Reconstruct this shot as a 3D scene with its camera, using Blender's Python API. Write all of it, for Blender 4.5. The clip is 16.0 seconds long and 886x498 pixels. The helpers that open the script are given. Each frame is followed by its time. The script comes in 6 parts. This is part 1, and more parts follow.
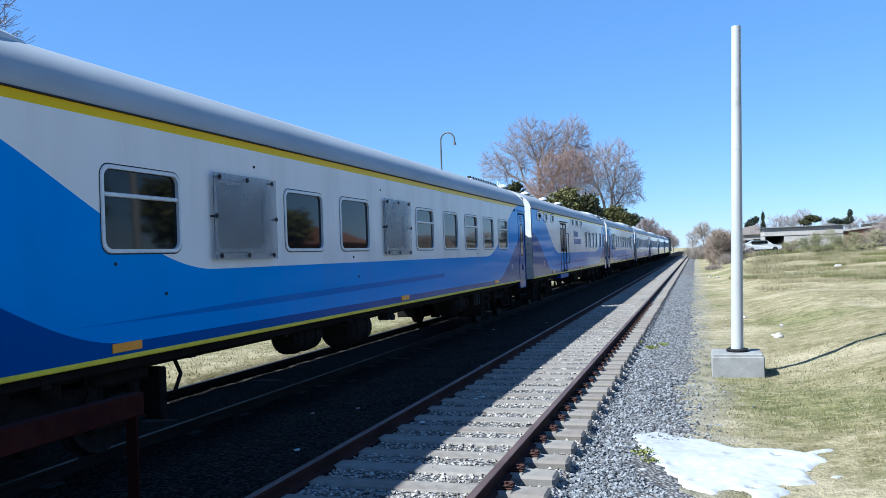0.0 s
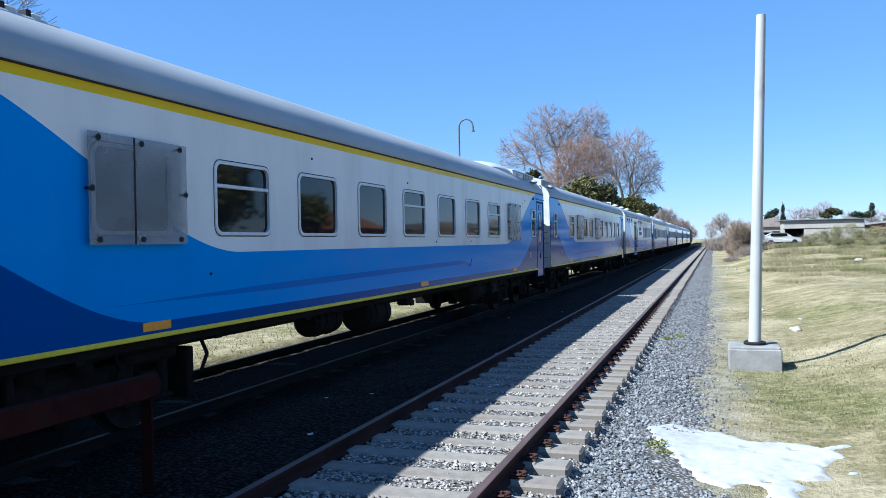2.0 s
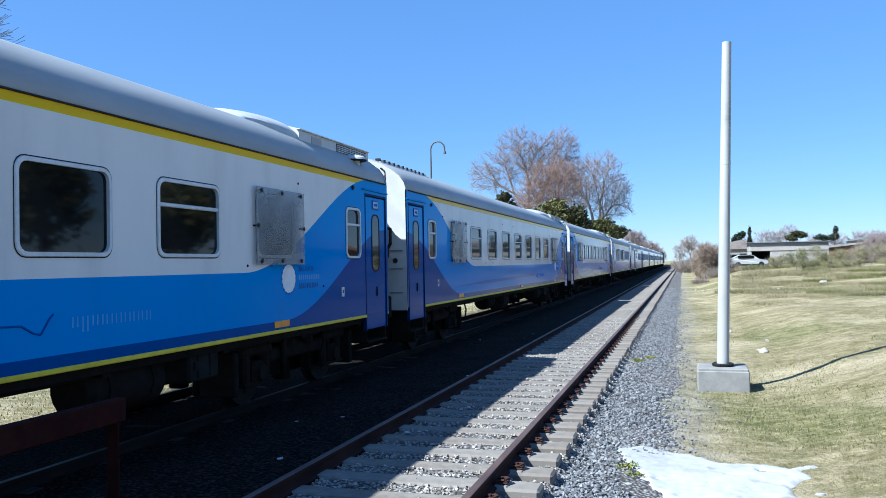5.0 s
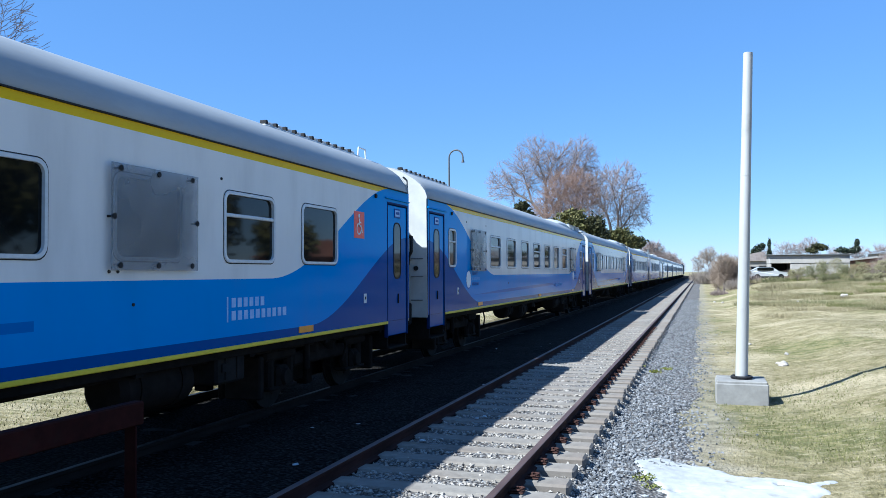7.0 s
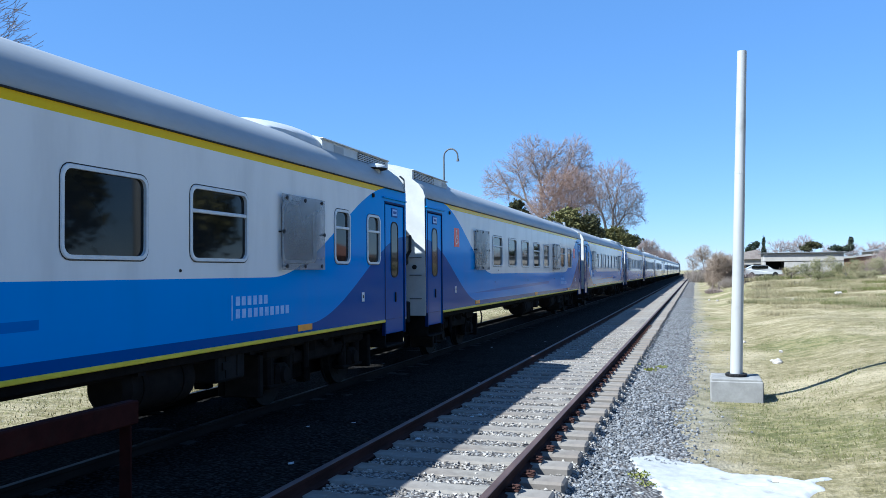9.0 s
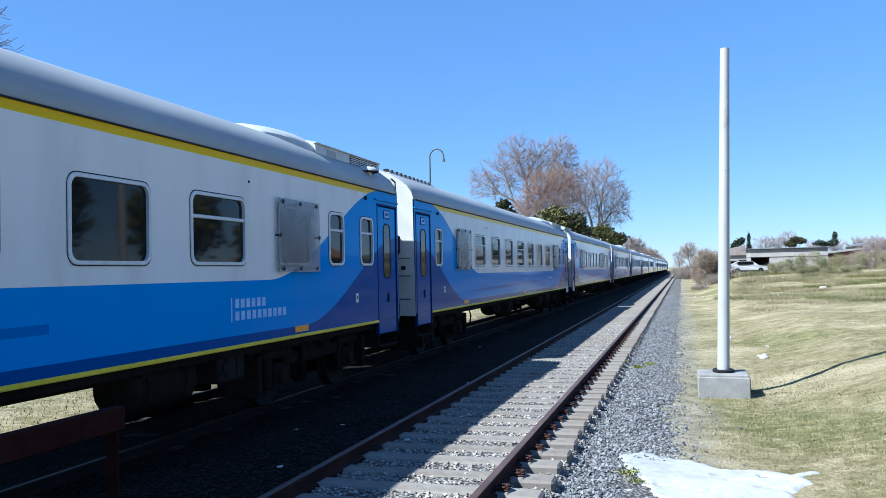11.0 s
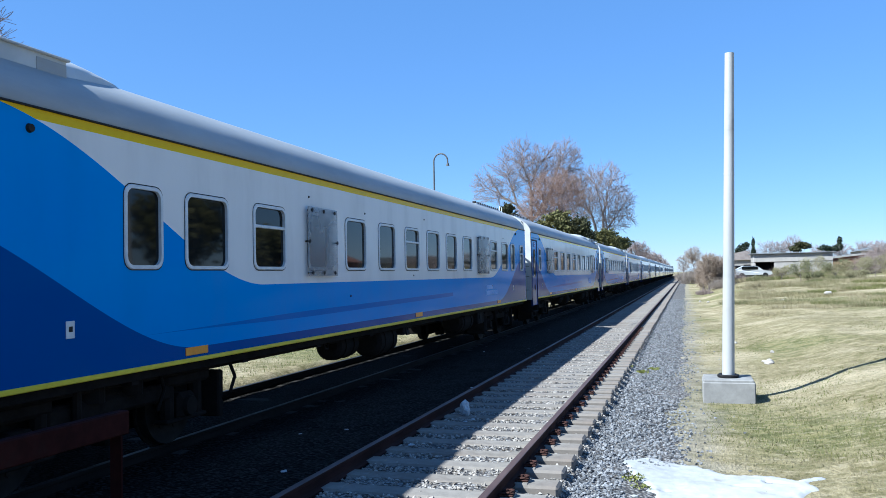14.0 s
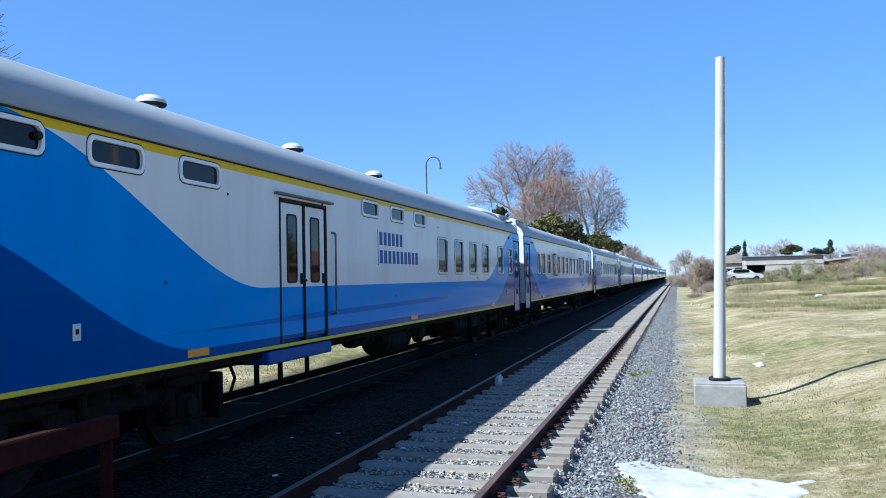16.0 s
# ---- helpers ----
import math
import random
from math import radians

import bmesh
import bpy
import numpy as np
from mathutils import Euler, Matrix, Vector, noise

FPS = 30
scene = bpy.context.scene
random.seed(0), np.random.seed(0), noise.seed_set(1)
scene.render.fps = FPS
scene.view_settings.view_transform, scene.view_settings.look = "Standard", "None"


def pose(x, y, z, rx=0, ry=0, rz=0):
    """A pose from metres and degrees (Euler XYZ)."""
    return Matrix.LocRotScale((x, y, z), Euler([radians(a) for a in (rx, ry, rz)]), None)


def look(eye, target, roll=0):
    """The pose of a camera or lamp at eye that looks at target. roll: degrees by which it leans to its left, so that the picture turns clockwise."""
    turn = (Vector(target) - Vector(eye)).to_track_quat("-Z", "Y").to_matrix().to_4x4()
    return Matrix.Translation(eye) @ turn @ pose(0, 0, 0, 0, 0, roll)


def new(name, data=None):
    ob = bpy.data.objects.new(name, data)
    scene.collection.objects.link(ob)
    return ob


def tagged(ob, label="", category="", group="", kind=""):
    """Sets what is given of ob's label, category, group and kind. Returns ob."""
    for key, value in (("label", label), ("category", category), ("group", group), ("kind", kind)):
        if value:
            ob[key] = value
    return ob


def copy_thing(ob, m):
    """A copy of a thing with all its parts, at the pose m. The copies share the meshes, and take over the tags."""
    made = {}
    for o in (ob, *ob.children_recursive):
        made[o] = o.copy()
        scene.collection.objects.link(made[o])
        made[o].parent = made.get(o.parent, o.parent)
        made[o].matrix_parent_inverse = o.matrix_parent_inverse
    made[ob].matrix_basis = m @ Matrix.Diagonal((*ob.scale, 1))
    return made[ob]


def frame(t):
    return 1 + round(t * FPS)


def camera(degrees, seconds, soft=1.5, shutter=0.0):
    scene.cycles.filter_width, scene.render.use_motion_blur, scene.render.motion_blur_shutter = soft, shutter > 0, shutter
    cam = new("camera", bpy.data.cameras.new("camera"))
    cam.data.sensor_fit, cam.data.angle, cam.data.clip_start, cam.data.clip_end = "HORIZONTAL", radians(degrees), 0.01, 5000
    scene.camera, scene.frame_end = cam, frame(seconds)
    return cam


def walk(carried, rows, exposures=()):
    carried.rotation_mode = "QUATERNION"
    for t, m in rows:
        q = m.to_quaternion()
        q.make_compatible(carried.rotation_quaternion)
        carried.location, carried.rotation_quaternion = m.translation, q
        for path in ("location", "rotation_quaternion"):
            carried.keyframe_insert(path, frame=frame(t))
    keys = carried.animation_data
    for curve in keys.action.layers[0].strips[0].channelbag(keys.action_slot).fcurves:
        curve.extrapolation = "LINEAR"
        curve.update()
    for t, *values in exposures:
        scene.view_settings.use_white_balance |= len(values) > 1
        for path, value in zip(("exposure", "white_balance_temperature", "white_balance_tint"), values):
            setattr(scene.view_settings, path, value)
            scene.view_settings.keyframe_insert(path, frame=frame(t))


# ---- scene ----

# ---------------------------------------------------------------- camera
RIDE = [
    (0, 0.020, -0.025, 1.863, 0.494, 2.079, 17.246),
    (0.5, 0.010, 0.011, 1.860, -0.696, 1.631, 18.051),
    (1, 0.008, -0.003, 1.873, -0.479, 1.733, 17.893),
    (1.5, 0.011, -0.002, 1.860, -0.418, 1.596, 18.767),
    (2, 0.006, 0.020, 1.864, -0.396, 1.106, 18.402),
    (2.5, 0.008, 0.010, 1.861, 0.149, 0.828, 18.116),
    (3, 0.006, 0.003, 1.863, 0.200, 0.584, 16.744),
    (5.5, 0.008, 0.002, 1.875, 1.354, 1.064, 16.490),
    (6, 0.002, -0.003, 1.872, 1.571, 0.945, 17.185),
    (6.5, 0.005, 0.005, 1.869, 1.634, 0.480, 17.453),
    (7, -0.000, 0.000, 1.870, 1.685, 0.300, 17.572),
    (7.5, 0.002, 0.010, 1.872, 1.550, 0.276, 17.376),
    (8, 0.002, 0.009, 1.872, 1.706, 0.467, 17.584),
    (8.5, -0.001, -0.002, 1.864, 1.568, 0.331, 17.681),
    (9, 0.002, -0.001, 1.864, 1.611, 0.453, 17.234),
    (11.5, 0.004, 0.009, 1.866, 1.526, 1.351, 16.193),
    (12, 0.002, -0.002, 1.867, 1.373, 1.367, 15.977),
    (12.5, 0.007, 0.009, 1.868, 1.400, 1.558, 16.086),
    (13, 0.004, -0.000, 1.871, 1.461, 1.905, 16.120),
    (13.5, 0.005, 0.005, 1.867, 1.855, 1.443, 16.411),
    (14, -0.004, 0.016, 1.866, 1.934, 1.180, 16.621),
    (14.5, -0.002, 0.001, 1.867, 1.945, 1.128, 16.610),
    (15, -0.001, 0.011, 1.865, 1.920, 1.069, 16.300),
    (15.5, -0.001, 0.011, 1.869, 2.189, 1.233, 16.354),
    (16, 0.007, 0.012, 1.871, 2.141, 1.215, 16.097),
]
cam = camera(57.1, 16.0, soft=0.75, shutter=0.0)
walk(cam, [(t, pose(x, y, z, 90 + p, r, w)) for t, x, y, z, p, r, w in RIDE],
     exposures=[(0.0, 1.435, 4900, 7), (16.0, 1.435, 4900, 7)])

# ---------------------------------------------------------------- light
SUN_WAY = Vector((1.0, 0.85, -1.34)).normalized()
world = bpy.data.worlds.new("sky")
scene.world = world
world.use_nodes = True
wn = world.node_tree.nodes
sky = wn.new("ShaderNodeTexSky")
sky.sky_type = "NISHITA"
sky.sun_disc = False
sky.sun_elevation = radians(45.6)
sky.sun_rotation = radians(229.5)
sky.altitude = 20
sky.air_density = 0.88
sky.dust_density = 0.0
sky.ozone_density = 1.7
clear = wn.new("ShaderNodeMix")
clear.data_type = "RGBA"
clear.inputs[0].default_value = 0.42
clear.inputs[7].default_value = (1.76, 3.47, 6.40, 1.0)
world.node_tree.links.new(sky.outputs[0], clear.inputs[6])
world.node_tree.links.new(clear.outputs[2], wn["Background"].inputs[0])
wn["Background"].inputs[1].default_value = 0.05
sun = new("sun", bpy.data.lights.new("sun", "SUN"))
sun.data.energy = 5.0
sun.data.angle = radians(0.55)
sun.data.color = (1.0, 0.89, 0.70)
sun.matrix_world = look((-40, -28, 53), (-40 + SUN_WAY.x, -28 + SUN_WAY.y, 53 + SUN_WAY.z))

# ---------------------------------------------------------------- plan
SPEED = 12.8          # m/s, away from the camera
PITCH = 25.39         # coach length over couplings
TRACK_X = -6.9        # centre of the train's track
LOW = 0.05            # the train's track lies this much lower
NEAR_X = -2.58        # centre of the empty track
GAUGE = 1.676


# ---------------------------------------------------------------- mesh tools
class Build:
    """Collects vertices and faces of one mesh."""

    def __init__(self):
        self.v, self.f, self.m = [], [], []

    def add(self, vs, fs, mi=0):
        n = len(self.v)
        self.v += [tuple(p) for p in vs]
        self.f += [tuple(n + i for i in q) for q in fs]
        self.m += [mi] * len(fs)
        return self

    def quad(self, a, b, c, d, mi=0):
        return self.add((a, b, c, d), ((0, 1, 2, 3),), mi)

    def box(self, x0, x1, y0, y1, z0, z1, b=0.0, mi=0):
        if b <= 0:
            vs = [(x, y, z) for x in (x0, x1) for y in (y0, y1) for z in (z0, z1)]
            return self.add(vs, ((0, 1, 3, 2), (4, 6, 7, 5), (0, 4, 5, 1), (2, 3, 7, 6), (0, 2, 6, 4), (1, 5, 7, 3)), mi)
        bb = min(b, (x1 - x0) * 0.45, (y1 - y0) * 0.45, (z1 - z0) * 0.45)
        c = ((x0 + x1) / 2, (y0 + y1) / 2, (z0 + z1) / 2)
        h = ((x1 - x0) / 2, (y1 - y0) / 2, (z1 - z0) / 2)
        ids, vs = {}, []
        for s in [(i, j, k) for i in (-1, 1) for j in (-1, 1) for k in (-1, 1)]:
            for ax in range(3):
                ids[s, ax] = len(vs)
                vs.append(tuple(c[k] + s[k] * (h[k] - (0 if k == ax else bb)) for k in range(3)))
        fs = []
        for ax in range(3):
            o = [k for k in range(3) if k != ax]
            for s in (-1, 1):
                q = []
                for a, bq in ((-1, -1), (1, -1), (1, 1), (-1, 1)):
                    w = [0, 0, 0]
                    w[ax], w[o[0]], w[o[1]] = s, a, bq
                    q.append(ids[tuple(w), ax])
                fs.append(q if (s > 0) == (ax != 1) else q[::-1])
        for ax in range(3):
            o = [k for k in range(3) if k != ax]
            for a in (-1, 1):
                for bq in (-1, 1):
                    w0, w1 = [0, 0, 0], [0, 0, 0]
                    w0[ax], w1[ax] = -1, 1
                    w0[o[0]] = w1[o[0]] = a
                    w0[o[1]] = w1[o[1]] = bq
                    w0, w1 = tuple(w0), tuple(w1)
                    fs.append((ids[w0, o[0]], ids[w1, o[0]], ids[w1, o[1]], ids[w0, o[1]]))
        for s in [(i, j, k) for i in (-1, 1) for j in (-1, 1) for k in (-1, 1)]:
            fs.append((ids[s, 0], ids[s, 1], ids[s, 2]))
        return self.add(vs, fs, mi)

    def tube(self, p0, p1, r0, r1=None, n=8, caps=True, mi=0):
        p0, p1 = Vector(p0), Vector(p1)
        r1 = r0 if r1 is None else r1
        d = (p1 - p0).normalized()
        a = d.orthogonal().normalized()
        b = d.cross(a)
        vs = []
        for p, r in ((p0, r0), (p1, r1)):
            for i in range(n):
                t = 2 * math.pi * i / n
                vs.append(p + (a * math.cos(t) + b * math.sin(t)) * r)
        fs = [(i, (i + 1) % n, n + (i + 1) % n, n + i) for i in range(n)]
        if caps:
            fs += [tuple(range(n))[::-1], tuple(range(n, 2 * n))]
        return self.add(vs, fs, mi)

    def path(self, pts, r, n=6, mi=0):
        for a, b in zip(pts, pts[1:]):
            self.tube(a, b, r, r, n, True, mi)
        return self

    def extrude(self, prof, y0, y1, closed=True, caps=True, mi=0):
        """A profile of (x, z) points drawn along y."""
        n = len(prof)
        vs = [(x, y0, z) for x, z in prof] + [(x, y1, z) for x, z in prof]
        fs = [(i, (i + 1) % n, n + (i + 1) % n, n + i) for i in range(n if closed else n - 1)]
        if caps:
            fs += [tuple(range(n))[::-1], tuple(range(n, 2 * n))]
        return self.add(vs, fs, mi)

    def mesh(self, name, mats, smooth=None):
        me = bpy.data.meshes.new(name)
        me.from_pydata(self.v, [], self.f)
        for m in mats:
            me.materials.append(m)
        if len(mats) > 1:
            me.polygons.foreach_set("material_index", self.m)
        bm = bmesh.new()
        bm.from_mesh(me)
        bmesh.ops.recalc_face_normals(bm, faces=bm.faces)
        bm.to_mesh(me)
        bm.free()
        if smooth:
            me.polygons.foreach_set("use_smooth", [True] * len(me.polygons))
            me.set_sharp_from_angle(angle=radians(smooth))
        me.update()
        return me


def rounded(w, h, r, n=4):
    """Points of a rounded rectangle round the origin."""
    out = []
    for cx, cy, a0 in ((w / 2 - r, h / 2 - r, 0), (-w / 2 + r, h / 2 - r, 90), (-w / 2 + r, -h / 2 + r, 180), (w / 2 - r, -h / 2 + r, 270)):
        for i in range(n + 1):
            a = radians(a0 + 90 * i / n)
            out.append((cx + r * math.cos(a), cy + r * math.sin(a)))
    return out


def part(name, b, material, parent, label="", smooth=None):
    """Links a mesh, or what a Build holds, as one object under a thing or a part."""
    me = b if isinstance(b, bpy.types.Mesh) else b.mesh(name, material if isinstance(material, (list, tuple)) else [material], smooth)
    ob = new(name, me)
    ob.parent = parent
    if label:
        ob["label"] = label
    return ob


def thing(name, label, category, group="", kind="", b=None, material=None, smooth=None):
    if b is None:
        ob = new(name)
        ob.empty_display_size = 0.3
    else:
        ob = new(name, b if isinstance(b, bpy.types.Mesh) else b.mesh(name, material if isinstance(material, (list, tuple)) else [material], smooth))
    return tagged(ob, label, category, group, kind)


# ---------------------------------------------------------------- materials
class Mat:
    """A short way to write node materials."""

    def __init__(self, name, rough=0.6, metal=0.0, spec=0.5):
        self.mat = bpy.data.materials.new(name)
        self.mat.use_nodes = True
        self.n = self.mat.node_tree.nodes
        self.l = self.mat.node_tree.links
        self.p = self.n["Principled BSDF"]
        self.p.inputs["Roughness"].default_value = rough
        self.p.inputs["Metallic"].default_value = metal
        self.p.inputs["Specular IOR Level"].default_value = spec
        self.co = self.n.new("ShaderNodeTexCoord").outputs["Object"]

    def link(self, a, b):
        self.l.new(a, b)

    def put(self, sock, v):
        if isinstance(v, (int, float)):
            sock.default_value = v
        elif isinstance(v, tuple):
            sock.default_value = v if len(v) == 4 else (*v, 1.0)
        else:
            self.l.new(v, sock)

    def math(self, op, a, b=0.0, c=0.0):
        m = self.n.new("ShaderNodeMath")
        m.operation = op
        for s, v in zip(m.inputs, (a, b, c)):
            self.put(s, v)
        return m.outputs[0]

    def step(self, lo, hi, v, smooth=True):
        m = self.n.new("ShaderNodeMapRange")
        m.interpolation_type = "SMOOTHSTEP" if smooth else "LINEAR"
        self.put(m.inputs["Value"], v)
        m.inputs["From Min"].default_value = lo
        m.inputs["From Max"].default_value = hi
        return m.outputs[0]

    def noise(self, scale, detail=4.0, rough=0.6, stretch=None, co=None):
        t = self.n.new("ShaderNodeTexNoise")
        t.inputs["Scale"].default_value = scale
        t.inputs["Detail"].default_value = detail
        t.inputs["Roughness"].default_value = rough
        c = co or self.co
        if stretch:
            mp = self.n.new("ShaderNodeMapping")
            mp.inputs["Scale"].default_value = stretch
            self.l.new(c, mp.inputs[0])
            c = mp.outputs[0]
        self.l.new(c, t.inputs["Vector"])
        return t.outputs["Fac"]

    def voronoi(self, scale, out="Distance", feature="F1"):
        t = self.n.new("ShaderNodeTexVoronoi")
        t.feature = feature
        t.inputs["Scale"].default_value = scale
        self.l.new(self.co, t.inputs["Vector"])
        return t.outputs[out]

    def mix(self, f, a, b):
        m = self.n.new("ShaderNodeMix")
        m.data_type = "RGBA"
        self.put(m.inputs[0], f)
        self.put(m.inputs[6], a)
        self.put(m.inputs[7], b)
        return m.outputs[2]

    def xyz(self):
        s = self.n.new("ShaderNodeSeparateXYZ")
        self.l.new(self.co, s.inputs[0])
        return s.outputs

    def rand(self):
        return self.n.new("ShaderNodeObjectInfo").outputs["Random"]

    def island(self):
        return self.n.new("ShaderNodeNewGeometry").outputs["Random Per Island"]

    def color(self, c):
        self.put(self.p.inputs["Base Color"], c)
        return self

    def roughness(self, r):
        self.put(self.p.inputs["Roughness"], r)
        return self

    def bump(self, h, strength=0.3, dist=0.01):
        b = self.n.new("ShaderNodeBump")
        b.inputs["Strength"].default_value = strength
        b.inputs["Distance"].default_value = dist
        self.l.new(h, b.inputs["Height"])
        self.l.new(b.outputs[0], self.p.inputs["Normal"])
        return self


def speckled(name, dark, light, scale, rough, bump=0.3, dist=0.01, metal=0.0, spec=0.4, second=None, stretch=None):
    """Two noises at two scales between two colours."""
    m = Mat(name, rough, metal, spec)
    a = m.noise(scale, 6, 0.65, stretch)
    b = m.noise(scale * 0.13, 3, 0.5)
    f = m.math("ADD", m.math("MULTIPLY", m.step(0.3, 0.7, a), 0.6), m.math("MULTIPLY", m.step(0.35, 0.65, b), 0.4))
    c = m.mix(f, dark, light)
    if second:
        c = m.mix(m.step(0.55, 0.75, m.noise(scale * 0.4, 4, 0.6)), c, second)
    m.color(c)
    if bump:
        m.bump(a, bump, dist)
    return m.mat


def livery_material():
    """White upper side, two blues that sweep up at the ends, yellow lines."""
    m = Mat("coach_paint", 0.3, 0.0, 0.03)
    x, w, z = m.xyz()
    e = m.math("MINIMUM", w, m.math("SUBTRACT", PITCH, w))
    sweep = m.math("MULTIPLY", m.step(1.6, 6.35, w), m.step(1.42, 5.9, m.math("SUBTRACT", PITCH, w)))
    white_edge = m.math("SUBTRACT", 3.47, m.math("MULTIPLY", sweep, 1.61))
    navy_edge = m.math("SUBTRACT", 2.60, m.math("MULTIPLY", m.step(0.6, 4.8, e), 1.43))
    white = (0.685, 0.680, 0.668)
    mid = (0.023, 0.226, 0.63)
    navy = (0.0006, 0.060, 0.262)
    grime = m.noise(1.3, 5, 0.6, (1, 1, 0.25))
    fine = m.noise(9, 5, 0.7)
    wht = m.mix(m.step(0.4, 0.8, grime), white, (0.575, 0.57, 0.56))
    blu = m.mix(m.step(0.4, 0.8, grime), mid, (0.031, 0.208, 0.58))
    c = m.mix(m.math("GREATER_THAN", z, white_edge), blu, wht)
    # a thin darker line that tapers along the lower side
    line_z = m.math("ADD", 1.33, m.math("MULTIPLY", w, 0.010))
    thick = m.math("MULTIPLY", m.step(3.6, 8.0, w), 0.045)
    on = m.math("MULTIPLY", m.math("LESS_THAN", m.math("ABSOLUTE", m.math("SUBTRACT", z, line_z)), thick), m.math("LESS_THAN", w, 15.5))
    c = m.mix(on, c, (0.012, 0.130, 0.44))
    c = m.mix(m.math("LESS_THAN", z, navy_edge), c, navy)
    inner = m.math("GREATER_THAN", z, white_edge)
    top = m.math("MULTIPLY", m.math("GREATER_THAN", z, 3.362), inner)
    c = m.mix(top, c, (0.66, 0.47, 0.008))
    c = m.mix(m.math("MULTIPLY", m.step(0.60, 0.8, fine), 0.03), c, (0.12, 0.14, 0.18))
    m.color(c)
    m.roughness(m.math("ADD", 0.05, m.math("MULTIPLY", grime, 0.07)))
    m.bump(m.noise(1.6, 2, 0.4), 0.06, 0.02)
    return m.mat


def glass_material():
    m = Mat("tinted_glass", 0.04, 0.0, 0.22)
    n = m.noise(0.9, 3, 0.5)
    m.color(m.mix(m.step(0.35, 0.7, n), (0.004, 0.005, 0.005), (0.012, 0.013, 0.013)))
    m.bump(m.noise(1.2, 2, 0.4), 0.03, 0.02)
    return m.mat


def plate_material():
    """Scratched clear plastic over some of the windows."""
    m = Mat("clear_plate", 0.28, 0.0, 0.5)
    n = m.noise(1.3, 3, 0.5)
    m.color(m.mix(m.step(0.35, 0.7, n), (0.17, 0.185, 0.21), (0.27, 0.285, 0.31)))
    t = m.n.new("ShaderNodeBsdfTransparent")
    mx = m.n.new("ShaderNodeMixShader")
    m.put(mx.inputs[0], m.math("ADD", 0.36, m.math("MULTIPLY", m.step(0.3, 0.75, n), 0.22)))
    m.link(t.outputs[0], mx.inputs[1])
    m.link(m.p.outputs[0], mx.inputs[2])
    m.link(mx.outputs[0], m.n["Material Output"].inputs[0])
    return m.mat


def ground_material():
    """Worn winter grass over pale earth."""
    m = Mat("dry_grass", 0.95, 0.0, 0.1)
    a = m.noise(0.35, 5, 0.6)
    b = m.noise(3.0, 6, 0.7)
    c = m.noise(22.0, 5, 0.7, (1, 0.6, 1))
    big = m.noise(0.12, 3, 0.5)
    col = m.mix(m.step(0.35, 0.65, b), (0.146, 0.126, 0.058), (0.304, 0.257, 0.150))
    col = m.mix(m.step(0.45, 0.68, a), col, (0.403, 0.342, 0.222))
    col = m.mix(m.step(0.50, 0.62, big), col, m.mix(m.step(0.4, 0.6, b), (0.105, 0.109, 0.040), (0.218, 0.197, 0.091)))
    col = m.mix(m.math("MULTIPLY", m.step(0.42, 0.68, c), 0.48), col, (0.082, 0.070, 0.030))
    streak = m.noise(1.7, 6, 0.72, (0.45, 1.5, 1))
    col = m.mix(m.math("MULTIPLY", m.step(0.52, 0.66, streak), 0.55), col, (0.112, 0.108, 0.040))
    tuft = m.noise(7.5, 6, 0.75, (0.55, 1.3, 1))
    col = m.mix(m.math("MULTIPLY", m.step(0.48, 0.68, tuft), 0.42), col, (0.471, 0.404, 0.275))
    # trodden sandy earth along the foot of the ballast
    x, _, _ = m.xyz()
    foot = m.step(0.60, 0.12, m.math("ADD", x, m.math("MULTIPLY", m.math("SUBTRACT", m.noise(0.9, 4, 0.6), 0.5), 1.6)))
    foot = m.math("MULTIPLY", foot, m.step(-4.0, -3.0, x))
    sand = m.mix(m.step(0.35, 0.65, b), (0.165, 0.150, 0.120), (0.285, 0.260, 0.208))
    col = m.mix(m.math("MULTIPLY", foot, 0.60), col, sand)
    m.color(col)
    m.bump(m.math("ADD", c, m.math("MULTIPLY", b, 1.5)), 0.9, 0.06)
    return m.mat


def ballast_material(name, lo, hi, gap, spec=0.15):
    m = Mat(name, 0.9, 0.0, spec)
    d = m.voronoi(24.0)
    cc = m.voronoi(24.0, "Color")
    s = m.n.new("ShaderNodeSeparateColor")
    m.link(cc, s.inputs[0])
    col = m.mix(s.outputs[0], lo, hi)
    col = m.mix(m.step(0.35, 0.6, d), col, gap)
    col = m.mix(m.math("MULTIPLY", m.step(0.5, 0.7, m.noise(0.8, 4, 0.6)), 0.3), col, gap)
    m.color(col)
    m.bump(m.math("SUBTRACT", 1.0, d), 0.9, 0.03)
    return m.mat


def stone_material(name, lo, hi):
    m = Mat(name, 0.85, 0.0, 0.25)
    f = m.island()
    c = m.mix(f, lo, hi)
    c = m.mix(m.math("MULTIPLY", m.step(0.45, 0.7, m.noise(30, 4, 0.7)), 0.4), c, lo)
    m.color(c)
    m.bump(m.noise(60, 3, 0.6), 0.3, 0.004)
    return m.mat


def leaf_material(name, lo, hi, rough=0.7):
    m = Mat(name, rough, 0.0, 0.2)
    m.color(m.mix(m.island(), lo, hi))
    return m.mat


